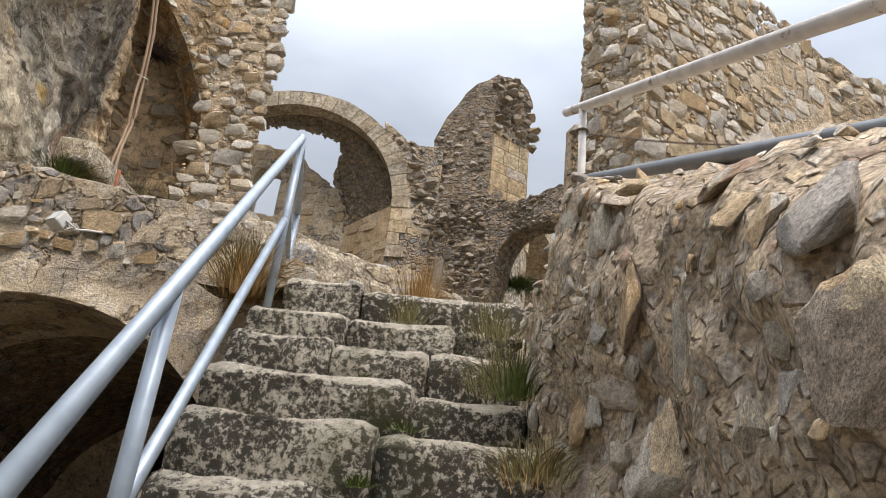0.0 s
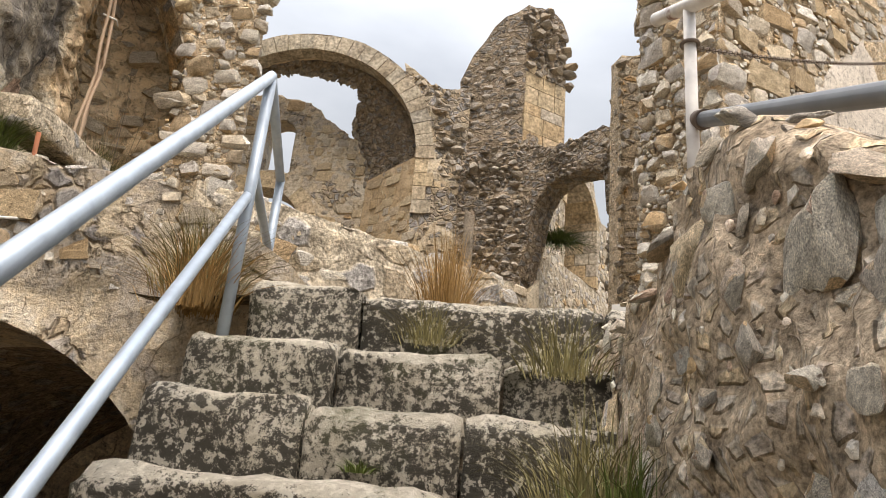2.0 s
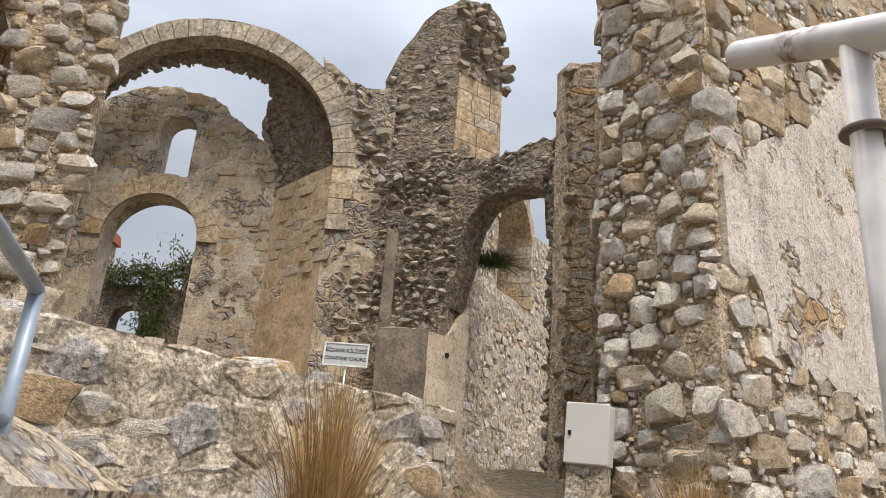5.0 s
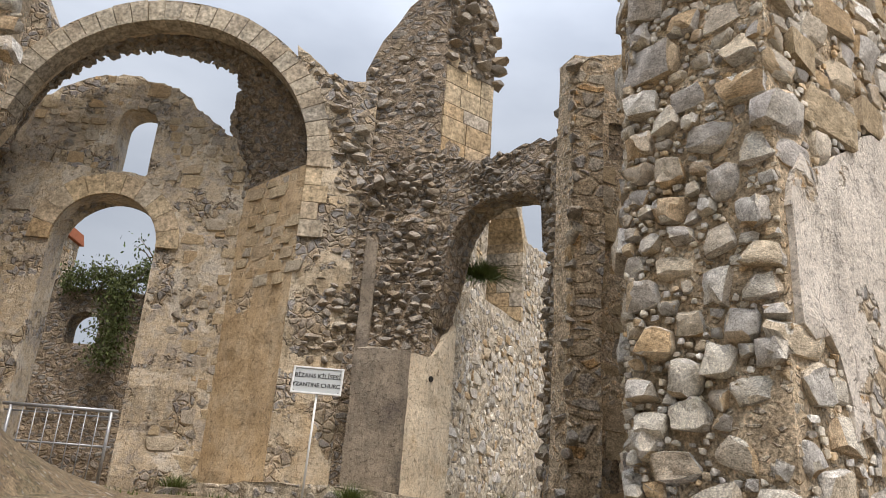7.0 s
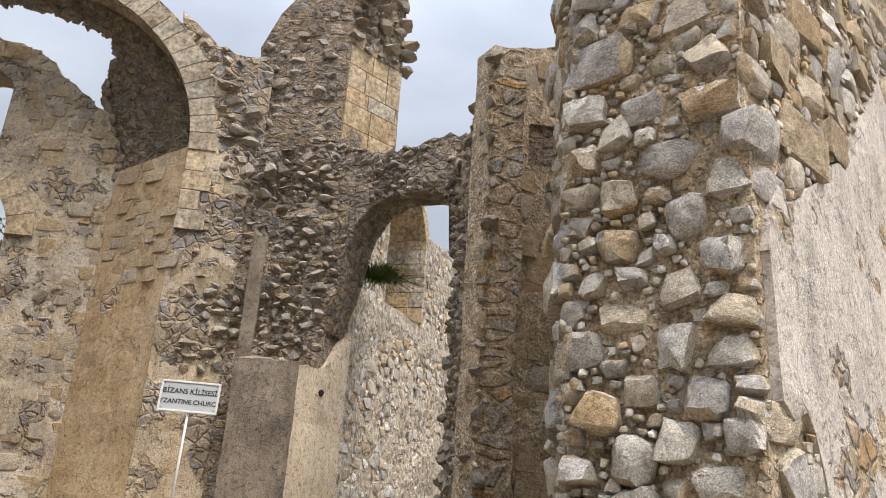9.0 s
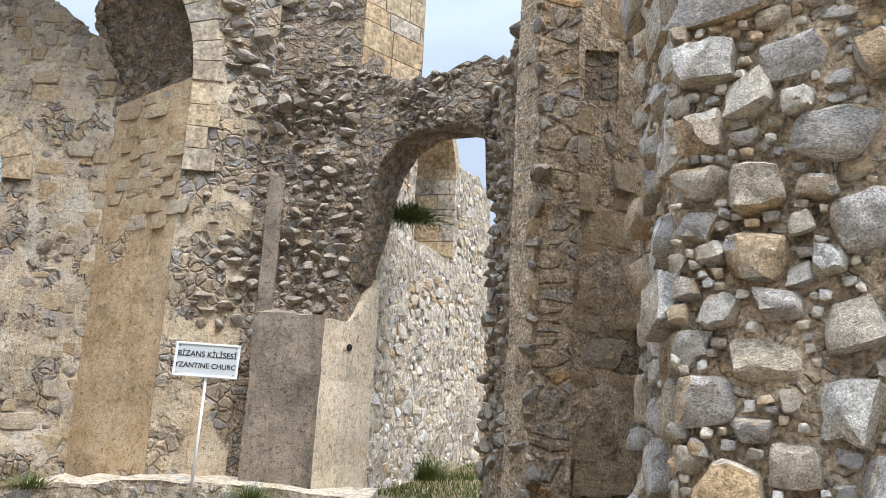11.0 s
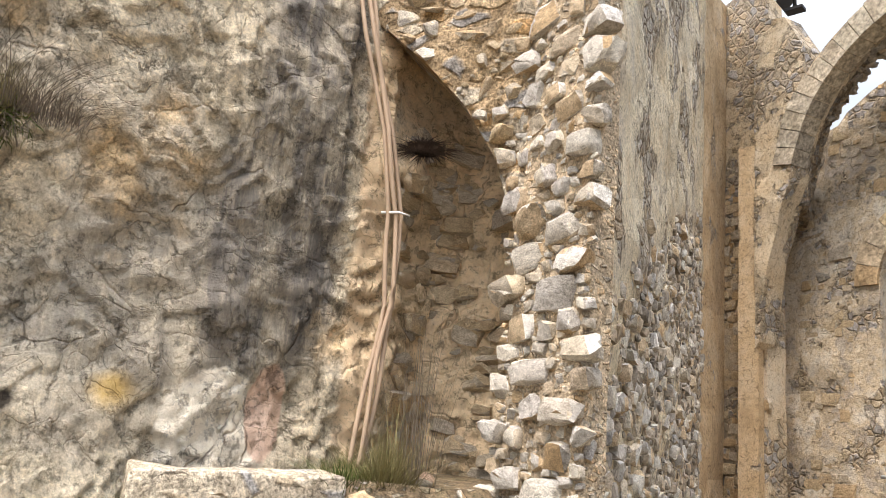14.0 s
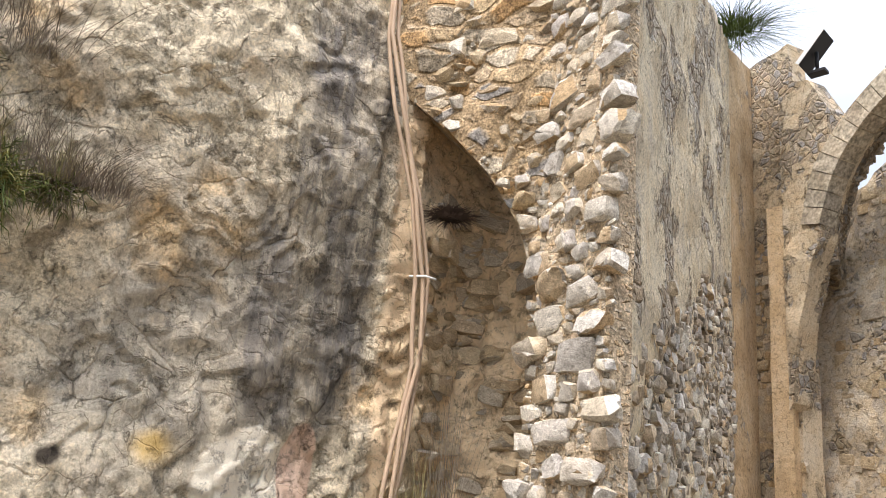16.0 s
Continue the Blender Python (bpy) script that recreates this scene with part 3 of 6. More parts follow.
def rock_mesh(i, mat, square=0.5, cuts=2, worn=0.34):
    """A broken stone: the hull of a few points, chipped and roughened."""
    bm = bmesh.new()
    r = random.Random(i * 13 + 5)
    if square > 0.6:
        for k in range(8):
            c = Vector(((-1) ** k, (-1) ** (k // 2), (-1) ** (k // 4)))
            bm.verts.new(Vector([a * r.uniform(0.66 if square > 0.75 else 0.38, 0.98) for a in c]))
    n = 5 if square > 0.6 else r.choice((10, 12, 14))
    for k in range(n):
        d = Vector([r.gauss(0, 1) for _ in range(3)]).normalized()
        m = max(abs(a) for a in d)
        bm.verts.new(d * (r.uniform(0.8, 1.05) + square * 0.35 * (1 / m - 1)))
    h = bmesh.ops.convex_hull(bm, input=bm.verts[:])
    loose = [g for g in h["geom_interior"] + h["geom_unused"] if isinstance(g, bmesh.types.BMVert) and g.is_valid]
    bmesh.ops.delete(bm, geom=list(set(loose)), context="VERTS")
    bmesh.ops.triangulate(bm, faces=bm.faces[:])
    bmesh.ops.subdivide_edges(bm, edges=bm.edges[:], cuts=cuts, use_grid_fill=True)
    o = Vector((r.random() * 50, r.random() * 50, r.random() * 50))
    co = {v: v.co.copy() for v in bm.verts}
    for v in bm.verts:
        near = [co[e.other_vert(v)] for e in v.link_edges]
        c = co[v].lerp(sum(near, Vector()) / len(near), worn)
        v.co = c * (1 + 0.16 * noise.noise(c * 1.6 + o) + 0.14 * noise.noise(c * 4.0 + o))
    bmesh.ops.triangulate(bm, faces=[f for f in bm.faces if len(f.verts) > 4])
    me = mesh_from(bm, "stone", mat, smooth=True)
    me.set_sharp_from_angle(angle=radians(27))
    return me


def kit(mat, n=10, square=0.3, cuts=2, worn=0.34):
    return [rock_mesh(i, mat, square, cuts, worn) for i in range(n)]


K_pale, K_dark, K_warm = kit(M_stone, 24, 0.7, 2, 0.46), kit(M_stone_dark, 16, 0.3, 1), kit(M_stone_warm, 14, 0.8, 2)
K_near = kit(M_boulder, 20, 0.5, 3, 0.45)
K_ragged = kit(M_stone_warm, 12, 0.4, 2)


def put_stone(me, parent, m, name="stone"):
    ob = new(name, me)
    ob.parent = parent
    ob.matrix_parent_inverse = parent.matrix_world.inverted() if parent.type == "EMPTY" else Matrix()
    ob.matrix_basis = m
    return ob


def scatter(parent, face, ok, box, size, kits, cover=0.9, aspect=(0.9, 2.2), proud=(0.0, 0.4), depth=0.5, tilt=8, limit=300, seed=1, rest=True, name="stone"):
    """Stones in rough courses on a face; the first ones are parts, those past the limit are joined."""
    r = random.Random(seed)
    u0, u1, z0, z1 = box
    spots, grid = [], {}
    area = (u1 - u0) * (z1 - z0)
    cellw = size[1] * aspect[1]
    for step in range(5):
        hb = size[1] + (size[0] - size[1]) * step / 4
        for _ in range(int(cover * area / (hb * hb) * (5 if step else 2.2))):
            hh = hb * r.uniform(0.8, 1.15)
            w = hh * r.uniform(*aspect)
            uc, zc = r.uniform(u0, u1), r.uniform(z0, z1)
            if not ok(uc, zc) or not ok(uc - w * 0.4, zc) or not ok(uc + w * 0.4, zc):
                continue
            gi, gj = int(uc // cellw), int(zc // cellw)
            if any(((uc - a) * 2 / (w + c)) ** 2 + ((zc - b) * 2 / (hh + e)) ** 2 < 0.86 for x in (-1, 0, 1) for y in (-1, 0, 1) for a, b, c, e in grid.get((gi + x, gj + y), ())):
                continue
            grid.setdefault((gi, gj), []).append((uc, zc, w, hh))
            spots.append((uc, zc, w, hh, hh * depth * r.uniform(0.7, 1.2), r.uniform(*proud), [r.uniform(-tilt, tilt) for _ in range(3)], r.choice(kits), r.choice((0, 180))))
    spots.sort(key=lambda q: -q[2] * q[3])
    basis = Matrix((face.u, -face.n, Vector((0, 0, 1)))).transposed().to_4x4()
    bm = None
    for i, (uc, zc, w, hh, d, pr, rot, me, flip) in enumerate(spots):
        m = Matrix.Translation(face.p(uc, zc, d * (2 * pr - 0.42))) @ basis @ pose(0, 0, 0, rot[0], rot[1] + flip, rot[2]) @ Matrix.Diagonal((w * 0.52, d, hh * 0.52, 1))
        if i < limit:
            put_stone(me, parent, m, name)
        elif rest:
            bm = bm or ([], [], [0], me.materials[0])
            vs, fs, cnt, _ = bm
            vs.extend([tuple(m @ v.co) for v in me.vertices])
            fs.extend([tuple(cnt[0] + k for k in p.vertices) for p in me.polygons])
            cnt[0] += len(me.vertices)
    if bm:
        me = bpy.data.meshes.new("small_stones")
        me.from_pydata(bm[0], [], bm[1])
        me.materials.append(bm[3])
        ob = new("small_stones", me)
        ob.parent = parent
        tagged(ob, kind="stuff")


def pipe(name, pts, r, mat, parent=None, label="", segs=14, closed=False, smooth=True):
    """A round pipe along a line of points, with caps."""
    bm = bmesh.new()
    pts = [Vector(p) for p in pts]
    rings = []
    for i, p in enumerate(pts):
        if closed:
            d = pts[(i + 1) % len(pts)] - pts[i - 1]
        else:
            d = (pts[min(i + 1, len(pts) - 1)] - pts[max(i - 1, 0)])
        q = d.to_track_quat("Z", "Y").to_matrix()
        rr = r[i] if isinstance(r, (list, tuple)) else r
        rings.append([bm.verts.new(p + q @ Vector((rr * math.cos(2 * math.pi * k / segs), rr * math.sin(2 * math.pi * k / segs), 0))) for k in range(segs)])
    n = len(rings)
    for i in range(n if closed else n - 1):
        a, b = rings[i], rings[(i + 1) % n]
        for k in range(segs):
            bm.faces.new((a[k], a[(k + 1) % segs], b[(k + 1) % segs], b[k]))
    if not closed:
        bm.faces.new(rings[0][::-1])
        bm.faces.new(rings[-1])
    bmesh.ops.recalc_face_normals(bm, faces=bm.faces)
    ob = part(name, bm, mat, parent, label)
    for p in ob.data.polygons:
        p.use_smooth = len(p.vertices) == 4
    return ob


def box_bm(x0, x1, y0, y1, z0, z1, bevel=0.0, segs=2):
    bm = bmesh.new()
    bmesh.ops.create_cube(bm, size=1, matrix=Matrix.Translation(((x0 + x1) / 2, (y0 + y1) / 2, (z0 + z1) / 2)) @ Matrix.Diagonal((x1 - x0, y1 - y0, z1 - z0, 1)))
    if bevel:
        bmesh.ops.bevel(bm, geom=bm.edges[:], offset=bevel, segments=segs, affect="EDGES", profile=0.5)
    return bm


def rough_at(p, amp, freq, fine, crag=0.0):
    d = amp * 2 * fbm(p, freq) + fine * 2 * fbm(p, freq * 5)
    if crag:
        k = 3.2 * noise.noise(Vector((p[0], p[1] * 1.6, p[2] * 1.1)) * 1.5) + 0.5 * noise.noise(Vector(p) * 7.0)
        d += 1.0 * crag * (k - math.floor(k))
        d += crag * (noise.ridged_multi_fractal(Vector(p) * 1.7, 0.8, 2.2, 7, 0.9, 2.0) - 1.0)
    return d


def relief(name, pos, nu, nv, mat, amp=0.0, freq=1.5, parent=None, label="", category="", kind="", smooth=True, fine=0.0, crag=0.0):
    """A sheet given by pos(s, t) in 0..1, roughened along its normal."""
    bm = bmesh.new()
    g = [[bm.verts.new(pos(i / nu, j / nv)) for j in range(nv + 1)] for i in range(nu + 1)]
    for i in range(nu):
        for j in range(nv):
            bm.faces.new((g[i][j], g[i + 1][j], g[i + 1][j + 1], g[i][j + 1]))
    bm.normal_update()
    if amp:
        moves = [(v, v.normal * rough_at(v.co, amp, freq, fine, crag)) for v in bm.verts]
        for v, d in moves:
            v.co += d
    ob = part(name, bm, mat, parent, label, smooth, kind)
    if parent is None:
        tagged(ob, label, category, kind=kind)
    return ob


def lerp_line(pts, s):
    """A point at s (0..1) along a line of points."""
    ls = [math.dist(a, b) for a, b in zip(pts, pts[1:])]
    d = s * sum(ls)
    for (a, b), k in zip(zip(pts, pts[1:]), ls):
        if d <= k or b == pts[-1]:
            t = min(1.0, d / k)
            return tuple(p + (q - p) * t for p, q in zip(a, b))
        d -= k


# ---- ground and terraces ----
def ground_sheet():
    xs = [-600, -120, -40] + [-14 + i * 0.8 for i in range(36)] + [40, 120, 600]
    ys = [-600, -120, -30] + [-8 + i * 0.8 for i in range(50)] + [60, 150, 600]
    bm = bmesh.new()
    g = []
    for x in xs:
        row = []
        for y in ys:
            z = -0.06 + 0.06 * fbm((x, y, 0), 0.5) if abs(x) < 15 and -9 < y < 33 else -0.3 - 0.03 * max(0, math.hypot(x, y) - 40)
            row.append(bm.verts.new((x, y, z)))
        g.append(row)
    for i in range(len(xs) - 1):
        for j in range(len(ys) - 1):
            bm.faces.new((g[i][j], g[i + 1][j], g[i + 1][j + 1], g[i][j + 1]))
    ob = part("ground", bm, M_soil, smooth=True)
    tagged(ob, "stony brown soil with sparse grass below the ruin", "ground", kind="structure")


ground_sheet()


def yard_z(x, y):
    """The height of the upper yard."""
    z = 3.14 + 0.16 * min(1, max(0, (y - 4.85) / 0.6)) + 0.55 * ((1 - min(1, max(0, x / 0.5))) * min(1, max(0, (y - 0.67 * max(x, -1.5) - 6.35) / 0.35)) + min(1, max(0, x / 0.5)) * min(1, max(0, (y - 6.8) / 5)))
    left = min(1, max(0, (-1.25 - x) / 0.8))
    z += 0.55 * left * max(0, 1 - max(0, y - 5.0) / 1.5)
    left = min(1, max(0, (-2.5 - x) / 0.9))
    z += left * min(0.95, max(0, (y - 5.3) * 0.6)) * (1 if y < 9 else max(0, 1 - (y - 9) / 3))
    z += 0.05 * fbm((x, y, 1), 0.9)
    return z


relief("ground_upper", lambda s, t: (-12 + 24 * s, 4.85 + 22 * t, yard_z(-12 + 24 * s, 4.85 + 22 * t)), 96, 88, M_soil, label="trodden stony yard soil in front of the church", category="ground", kind="structure")
relief("ground_landing", lambda s, t: (-1.55 + 2.6 * s, 4.3 + 1.6 * t, 3.06 + 0.27 * t + 0.03 * fbm((s * 3, t * 3, 2), 1.0)), 26, 16, M_soil, amp=0.02, label="earth landing above the stone steps", category="ground", kind="structure")


# ---- stone staircase ----
STEPS = [(4.28, 3.15, -1.05), (3.95, 2.86, -1.13), (3.62, 2.62, -1.09), (3.30, 2.37, -1.05), (2.95, 2.12, -0.99), (2.60, 1.87, -0.90), (2.25, 1.62, -0.83), (1.90, 1.37, -0.78), (1.55, 1.12, -0.74), (1.20, 0.87, -0.70), (0.85, 0.62, -0.68), (0.50, 0.37, -0.66), (0.15, 0.12, -0.66)]


def step_block(parent, x0, x1, y, z, r, depth=0.5, drop=0.26):
    """One worn block of a step: rounded nosing, sagging top, pitted face."""
    n, bm = 14, bmesh.new()
    prof = [(0.02, -drop - 0.05), (0.0, -drop * 0.6), (-0.006, -drop * 0.25), (0.006, -0.035), (0.03, -0.006), (0.08, 0.0), (0.2, -0.004), (depth, 0.0), (depth, -drop - 0.05)]
    o = r.random() * 40
    rows = []
    for i in range(n + 1):
        u = i / n
        e = 0.018 * (1 if i in (0, n) else 0)
        row = []
        for j, (dy, dz) in enumerate(prof):
            q = Vector((x0 + (x1 - x0) * u, y + dy, z + dz))
            w = 0.045 * noise.noise((q.x * 3 + o, q.z * 5, j * 0.4)) + 0.03 * noise.noise((q.x * 11 + o, q.z * 13, q.y * 9))
            row.append(bm.verts.new(q + Vector((0, w + e, (0.6 * w if j > 2 else 0) - (e if 2 < j < 8 else 0) - 0.012 * math.sin(math.pi * u) * (2 < j < 8)))))
        rows.append(row)
    for a, b in zip(rows, rows[1:]):
        for j in range(len(prof) - 1):
            bm.faces.new((a[j], b[j], b[j + 1], a[j + 1]))
    bm.faces.new(rows[0])
    bm.faces.new(rows[-1][::-1])
    bmesh.ops.recalc_face_normals(bm, faces=bm.faces)
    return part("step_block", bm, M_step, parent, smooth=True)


stairs = thing("stone_staircase", "worn limestone staircase with black lichen and cracked blocks", "stairs", (0, 2, 0))
stairs.location = (0, 0, 0)
SPLITS = [[0.27, 0.83], [0.30, 0.62], [0.29, 0.55], [0.52, 0.80], [0.45], [0.33, 0.75], [0.5], [0.4, 0.8], [0.55], [0.3, 0.7], [0.5], [0.4], [0.6]]
for (sy, sz, sx), cuts in zip(STEPS, SPLITS):
    sr = random.Random(int(sz * 100))
    xr = 0.62
    edges = [0] + cuts + [1]
    for a, b in zip(edges, edges[1:]):
        xa, xb = sx + (xr - sx) * a + 0.006, sx + (xr - sx) * b - 0.006
        step_block(stairs, xa, xb, sy + sr.uniform(-0.02, 0.02) + 0.05 * (xa + 1) * 0.5, sz + sr.uniform(-0.022, 0.018) - 0.02 * (a + b), sr)
core = bmesh.new()
prof = [(0.4, -0.2)] + [q for (sy, sz, sx) in reversed(STEPS) for q in ((sy + 0.1, sz - 0.33), (sy + 0.1, sz - 0.09))] + [(5.0, 2.95), (5.0, -0.2)]
va = [core.verts.new((-0.6 - 0.1 * max(0, y - 1.5), y, z)) for y, z in prof]
vb = [core.verts.new((0.75, y, z)) for y, z in prof]
for i in range(len(prof)):
    j = (i + 1) % len(prof)
    core.faces.new((va[i], va[j], vb[j], vb[i]))
core.faces.new(va[::-1])
core.faces.new(vb)
bmesh.ops.recalc_face_normals(core, faces=core.faces)
part("core", core, M_rubble_dark, stairs, "dark rubble core under the steps")


# ---- rubble wall beside the stairs ----
def rw_top(y):
    return 3.2 - 0.15 * min(1, max(0, y - 3.3) / 0.3) if y > 3.0 else 3.2 - 0.58 * (3.0 - y)


RW = [(0.72, -2.0), (0.62, 0.5), (0.50, 1.6), (0.42, 2.3), (0.30, 3.0), (0.22, 3.6), (0.20, 4.3), (0.42, 4.7), (1.2, 5.2)]


def rw_pos(s, t):
    x, y = lerp_line(RW, s)
    top = max(0.35, rw_top(y))
    if t < 0.55:
        k = t / 0.55
        return (x + 0.10 * k * k, y, top * k - 0.05)
    k = (t - 0.55) / 0.45
    return (x + 0.10 + 3.2 * k, y, top - 0.05 + (0.62 if y < 1.9 else 0.62 * max(0, 1 - (y - 1.9) / 1.1)) * (1 - (1 - min(1, k * 2.2)) ** 2))


rubble_bank = relief("wall_stairside", rw_pos, 150, 110, M_bank, amp=0.05, freq=2.2, fine=0.012, label="rough rubble retaining wall of mixed stones in earthy mortar", category="wall", kind="structure")


def bank_stones():
    r = random.Random(21)
    spots = []
    for k, (x, y, z, a, b) in enumerate([(0.66, 1.38, 1.74, 0.18, 0.19), (0.47, 1.98, 1.93, 0.09, 0.15), (0.60, 1.75, 2.16, 0.15, 0.08), (0.52, 2.02, 2.2, 0.08, 0.13), (0.56, 1.72, 1.9, 0.13, 0.2), (0.6, 2.66, 2.95, 0.15, 0.10), (0.95, 2.45, 2.88, 0.18, 0.11), (0.68, 2.2, 2.66, 0.27, 0.12), (1.1, 2.2, 2.85, 0.2, 0.12), (0.74, 2.05, 2.42, 0.16, 0.10), (0.85, 1.7, 2.27, 0.14, 0.1), (0.42, 2.82, 2.5, 0.08, 0.09), (0.36, 3.15, 2.44, 0.07, 0.08), (0.36, 3.7, 2.78, 0.09, 0.10), (0.70, 2.85, 2.95, 0.2, 0.10), (0.48, 3.30, 3.03, 0.17, 0.13), (0.36, 3.40, 2.8, 0.14, 0.12)]):
        p = Vector((x, y, z))
        spots.append((p, max(a, b)))
        put_stone(K_near[k % len(K_near)], rubble_bank, Matrix.Translation(p) @ pose(0, 0, 0, 15 * math.sin(k * 2.1), 12 * math.cos(k * 3.3), 90 + 20 * math.sin(k)) @ Matrix.Diagonal((a, 0.5 * min(a, b), b, 1)), "boulder")
    small = ([], [])
    for i in range(9000):
        s, t = r.uniform(0.18, 0.86), r.uniform(0.02, 0.82)
        p = Vector(rw_pos(s, t))
        if p.z < 0.3 and p.y > 2:
            continue
        e = 0.01
        n = (Vector(rw_pos(s, t + e)) - p).cross(Vector(rw_pos(s + e, t)) - p).normalized()
        size = r.choice((0.17, 0.14, 0.11, 0.085, 0.07)) if i < 1100 else r.choice((0.06, 0.05, 0.04)) if i < 3600 else r.uniform(0.012, 0.03)
        if t > 0.52:
            size *= 1.3
        if any((p - q).length < 0.8 * (size + k) for q, k in spots):
            continue
        spots.append((p, size))
        p = p - n * rough_at(p, 0.05, 2.2, 0.012)
        up = n.to_track_quat("Y", "Z").to_matrix().to_4x4()
        m = Matrix.Translation(p + n * size * r.uniform(-0.04, 0.14)) @ up @ pose(0, 0, 0, r.uniform(-9, 9), r.choice((0, 90, 180, 270)) + r.uniform(-35, 35), r.uniform(-9, 9)) @ Matrix.Diagonal((size * r.uniform(0.8, 1.15), size * r.uniform(0.3, 0.42), size * r.uniform(0.75, 1.2), 1))
        me = r.choice(K_near)
        if i < 3600:
            put_stone(me, rubble_bank, m)
        else:
            me, k0 = r.choice(K_dark), len(small[0])
            small[0].extend([tuple(m @ v.co) for v in me.vertices])
            small[1].extend([tuple(k0 + k for k in q.vertices) for q in me.polygons])
    me = bpy.data.meshes.new("small_stones")
    me.from_pydata(small[0], [], small[1])
    me.materials.append(M_boulder)
    ob = new("small_stones", me)
    ob.parent = rubble_bank
    tagged(ob, kind="stuff")


bank_stones()


# ---- bridge wall with the dark vaulted passage ----
bridge_face = Face((-8.0, 4.8), (-1.05, 4.8))
bx = lambda x: x + 8.0
arch_hole = [(bx(-4.25), 0.0)] + arc(bx(-2.75), 1.54, 1.5, 180, 0, 24) + [(bx(-1.25), 0.0)]
b_top = rag([(bx(-1.05), 3.35), (bx(-1.3), 3.5), (bx(-1.66), 3.70), (bx(-2.56), 3.86), (bx(-3.3), 3.97), (bx(-5.0), 4.2), (0, 4.5)], 0.15, 0.03, 3)
b_out = [(0, -0.3), (bx(-4.25), -0.3)] + arch_hole + [(bx(-1.25), -0.3), (bx(-1.05), -0.3)] + b_top
bridge = wall("wall_bridge", bridge_face, b_out, (), 0.9, M_door_wall, 0.2, 0.03, label="rubble wall carrying a terrace over a dark arched passage")
scatter(bridge, bridge_face, lambda u, z: inside(b_out, u, z) and math.hypot(u - bx(-2.75), z - 1.54) > 1.85, (2.5, 6.95, 2.6, 4.2), (0.05, 0.15), K_pale[::2] + K_warm[:4], 0.22, depth=0.28, proud=(-0.22, -0.08), seed=4, limit=160)
tunnel = bmesh.new()
prof = [(-4.25, -0.2)] + [(x - 8.0, z) for x, z in arc(bx(-2.75), 1.54, 1.5, 180, 0, 20)] + [(-1.25, -0.2)]
rows = [[tunnel.verts.new((x, y, z)) for x, z in prof] for y in (5.7, 8.0, 11.0)]
for a, b in zip(rows, rows[1:]):
    for k in range(len(prof) - 1):
        tunnel.faces.new((a[k], a[k + 1], b[k + 1], b[k]))
tunnel.faces.new(rows[-1])
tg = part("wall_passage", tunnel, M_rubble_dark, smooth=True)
tagged(tg, "dark rubble vault of the passage under the terrace", "vault", kind="structure")
# side wall that closes the lower court on its far side
wall("wall_court", Face((-4.6, -6.0), (-4.6, 4.8)), rag([(0, 3.4), (10.8, 3.2)], 0.3, 0.06)[::1] + [(10.8, -0.3), (0, -0.3)], (), 0.5, M_rubble_dark, 0.6, 0.04, label="plain rubble wall closing the lower court")


# ---- low ledge wall ----
ledge_face = Face((-1.75, 5.15), (0.12, 6.41))
l_top = rag([(ledge_face.len, 3.80), (1.2, 3.86), (0.6, 3.9), (0, 3.92)], 0.12, 0.018, 9)
l_out = [(0, 2.9), (ledge_face.len, 2.9)] + l_top
ledge = wall("wall_ledge", ledge_face, l_out, (), 0.45, M_light_wall, 0.12, 0.02, label="low limewashed rubble wall with a worn flat top")
scatter(ledge, ledge_face, lambda u, z: inside(l_out, u, z), (0, ledge_face.len, 3.0, 3.9), (0.06, 0.16), K_pale, 0.6, depth=0.3, proud=(-0.22, -0.04), seed=5, limit=120)


# ---- church: niche, arch ring, door wall ----
back_face = Face((-7.4, 15.6), (-2.7, 15.6))
bk = lambda x: x + 7.4
door_hole = [(bk(-5.98), 3.6)] + arc(bk(-5.13), 7.58, 0.85, 180, 0, 20) + [(bk(-4.28), 3.6)]
win_hole = [(bk(-5.30), 8.86)] + arc(bk(-4.975), 9.75, 0.325, 180, 0, 12) + [(bk(-4.65), 8.80)]
bk_top = rag([(bk(-2.7), 9.3), (bk(-3.6), 9.8), (bk(-4.3), 10.4), (bk(-5.1), 10.68), (bk(-6.0), 10.55), (bk(-6.8), 10.0), (-0.4, 9.8)], 0.14, 0.05, 2)
bk_out = [(-0.4, 3.6)] + door_hole + [(bk(-2.7), 3.6)] + bk_top
church_back = wall("wall_church_door", back_face, bk_out, [win_hole], 0.55, M_door_wall, 0.22, 0.025, label="church wall of mixed masonry with tall arched doorway and window")
clear = lambda u, z: inside(bk_out, u, z) and not inside([(a - 0.2 if a < bk(-4.975) else a + 0.2, b) for a, b in win_hole], u, z) and not (abs(u - bk(-5.13)) < 1.25 and z < 8.75)
scatter(church_back, back_face, clear, (0.2, 4.5, 3.9, 10.6), (0.09, 0.26), K_warm + K_dark[:5], 0.3, depth=0.24, proud=(-0.19, -0.05), seed=6, limit=220, tilt=3)
for i in range(11):
    a0 = i * 16.4
    pts = arc(bk(-5.13), 7.58, 0.86, a0, a0 + 15.9, 3) + arc(bk(-5.13), 7.58, 1.22 + 0.04 * math.sin(i * 3.1), a0 + 15.9, a0, 3)
    f = Face((-7.4, 15.56), (-2.7, 15.56))
    wall("voussoir", f, pts, (), 0.3, M_stone_warm, 0.5, 0.01, parent=church_back, kind="")

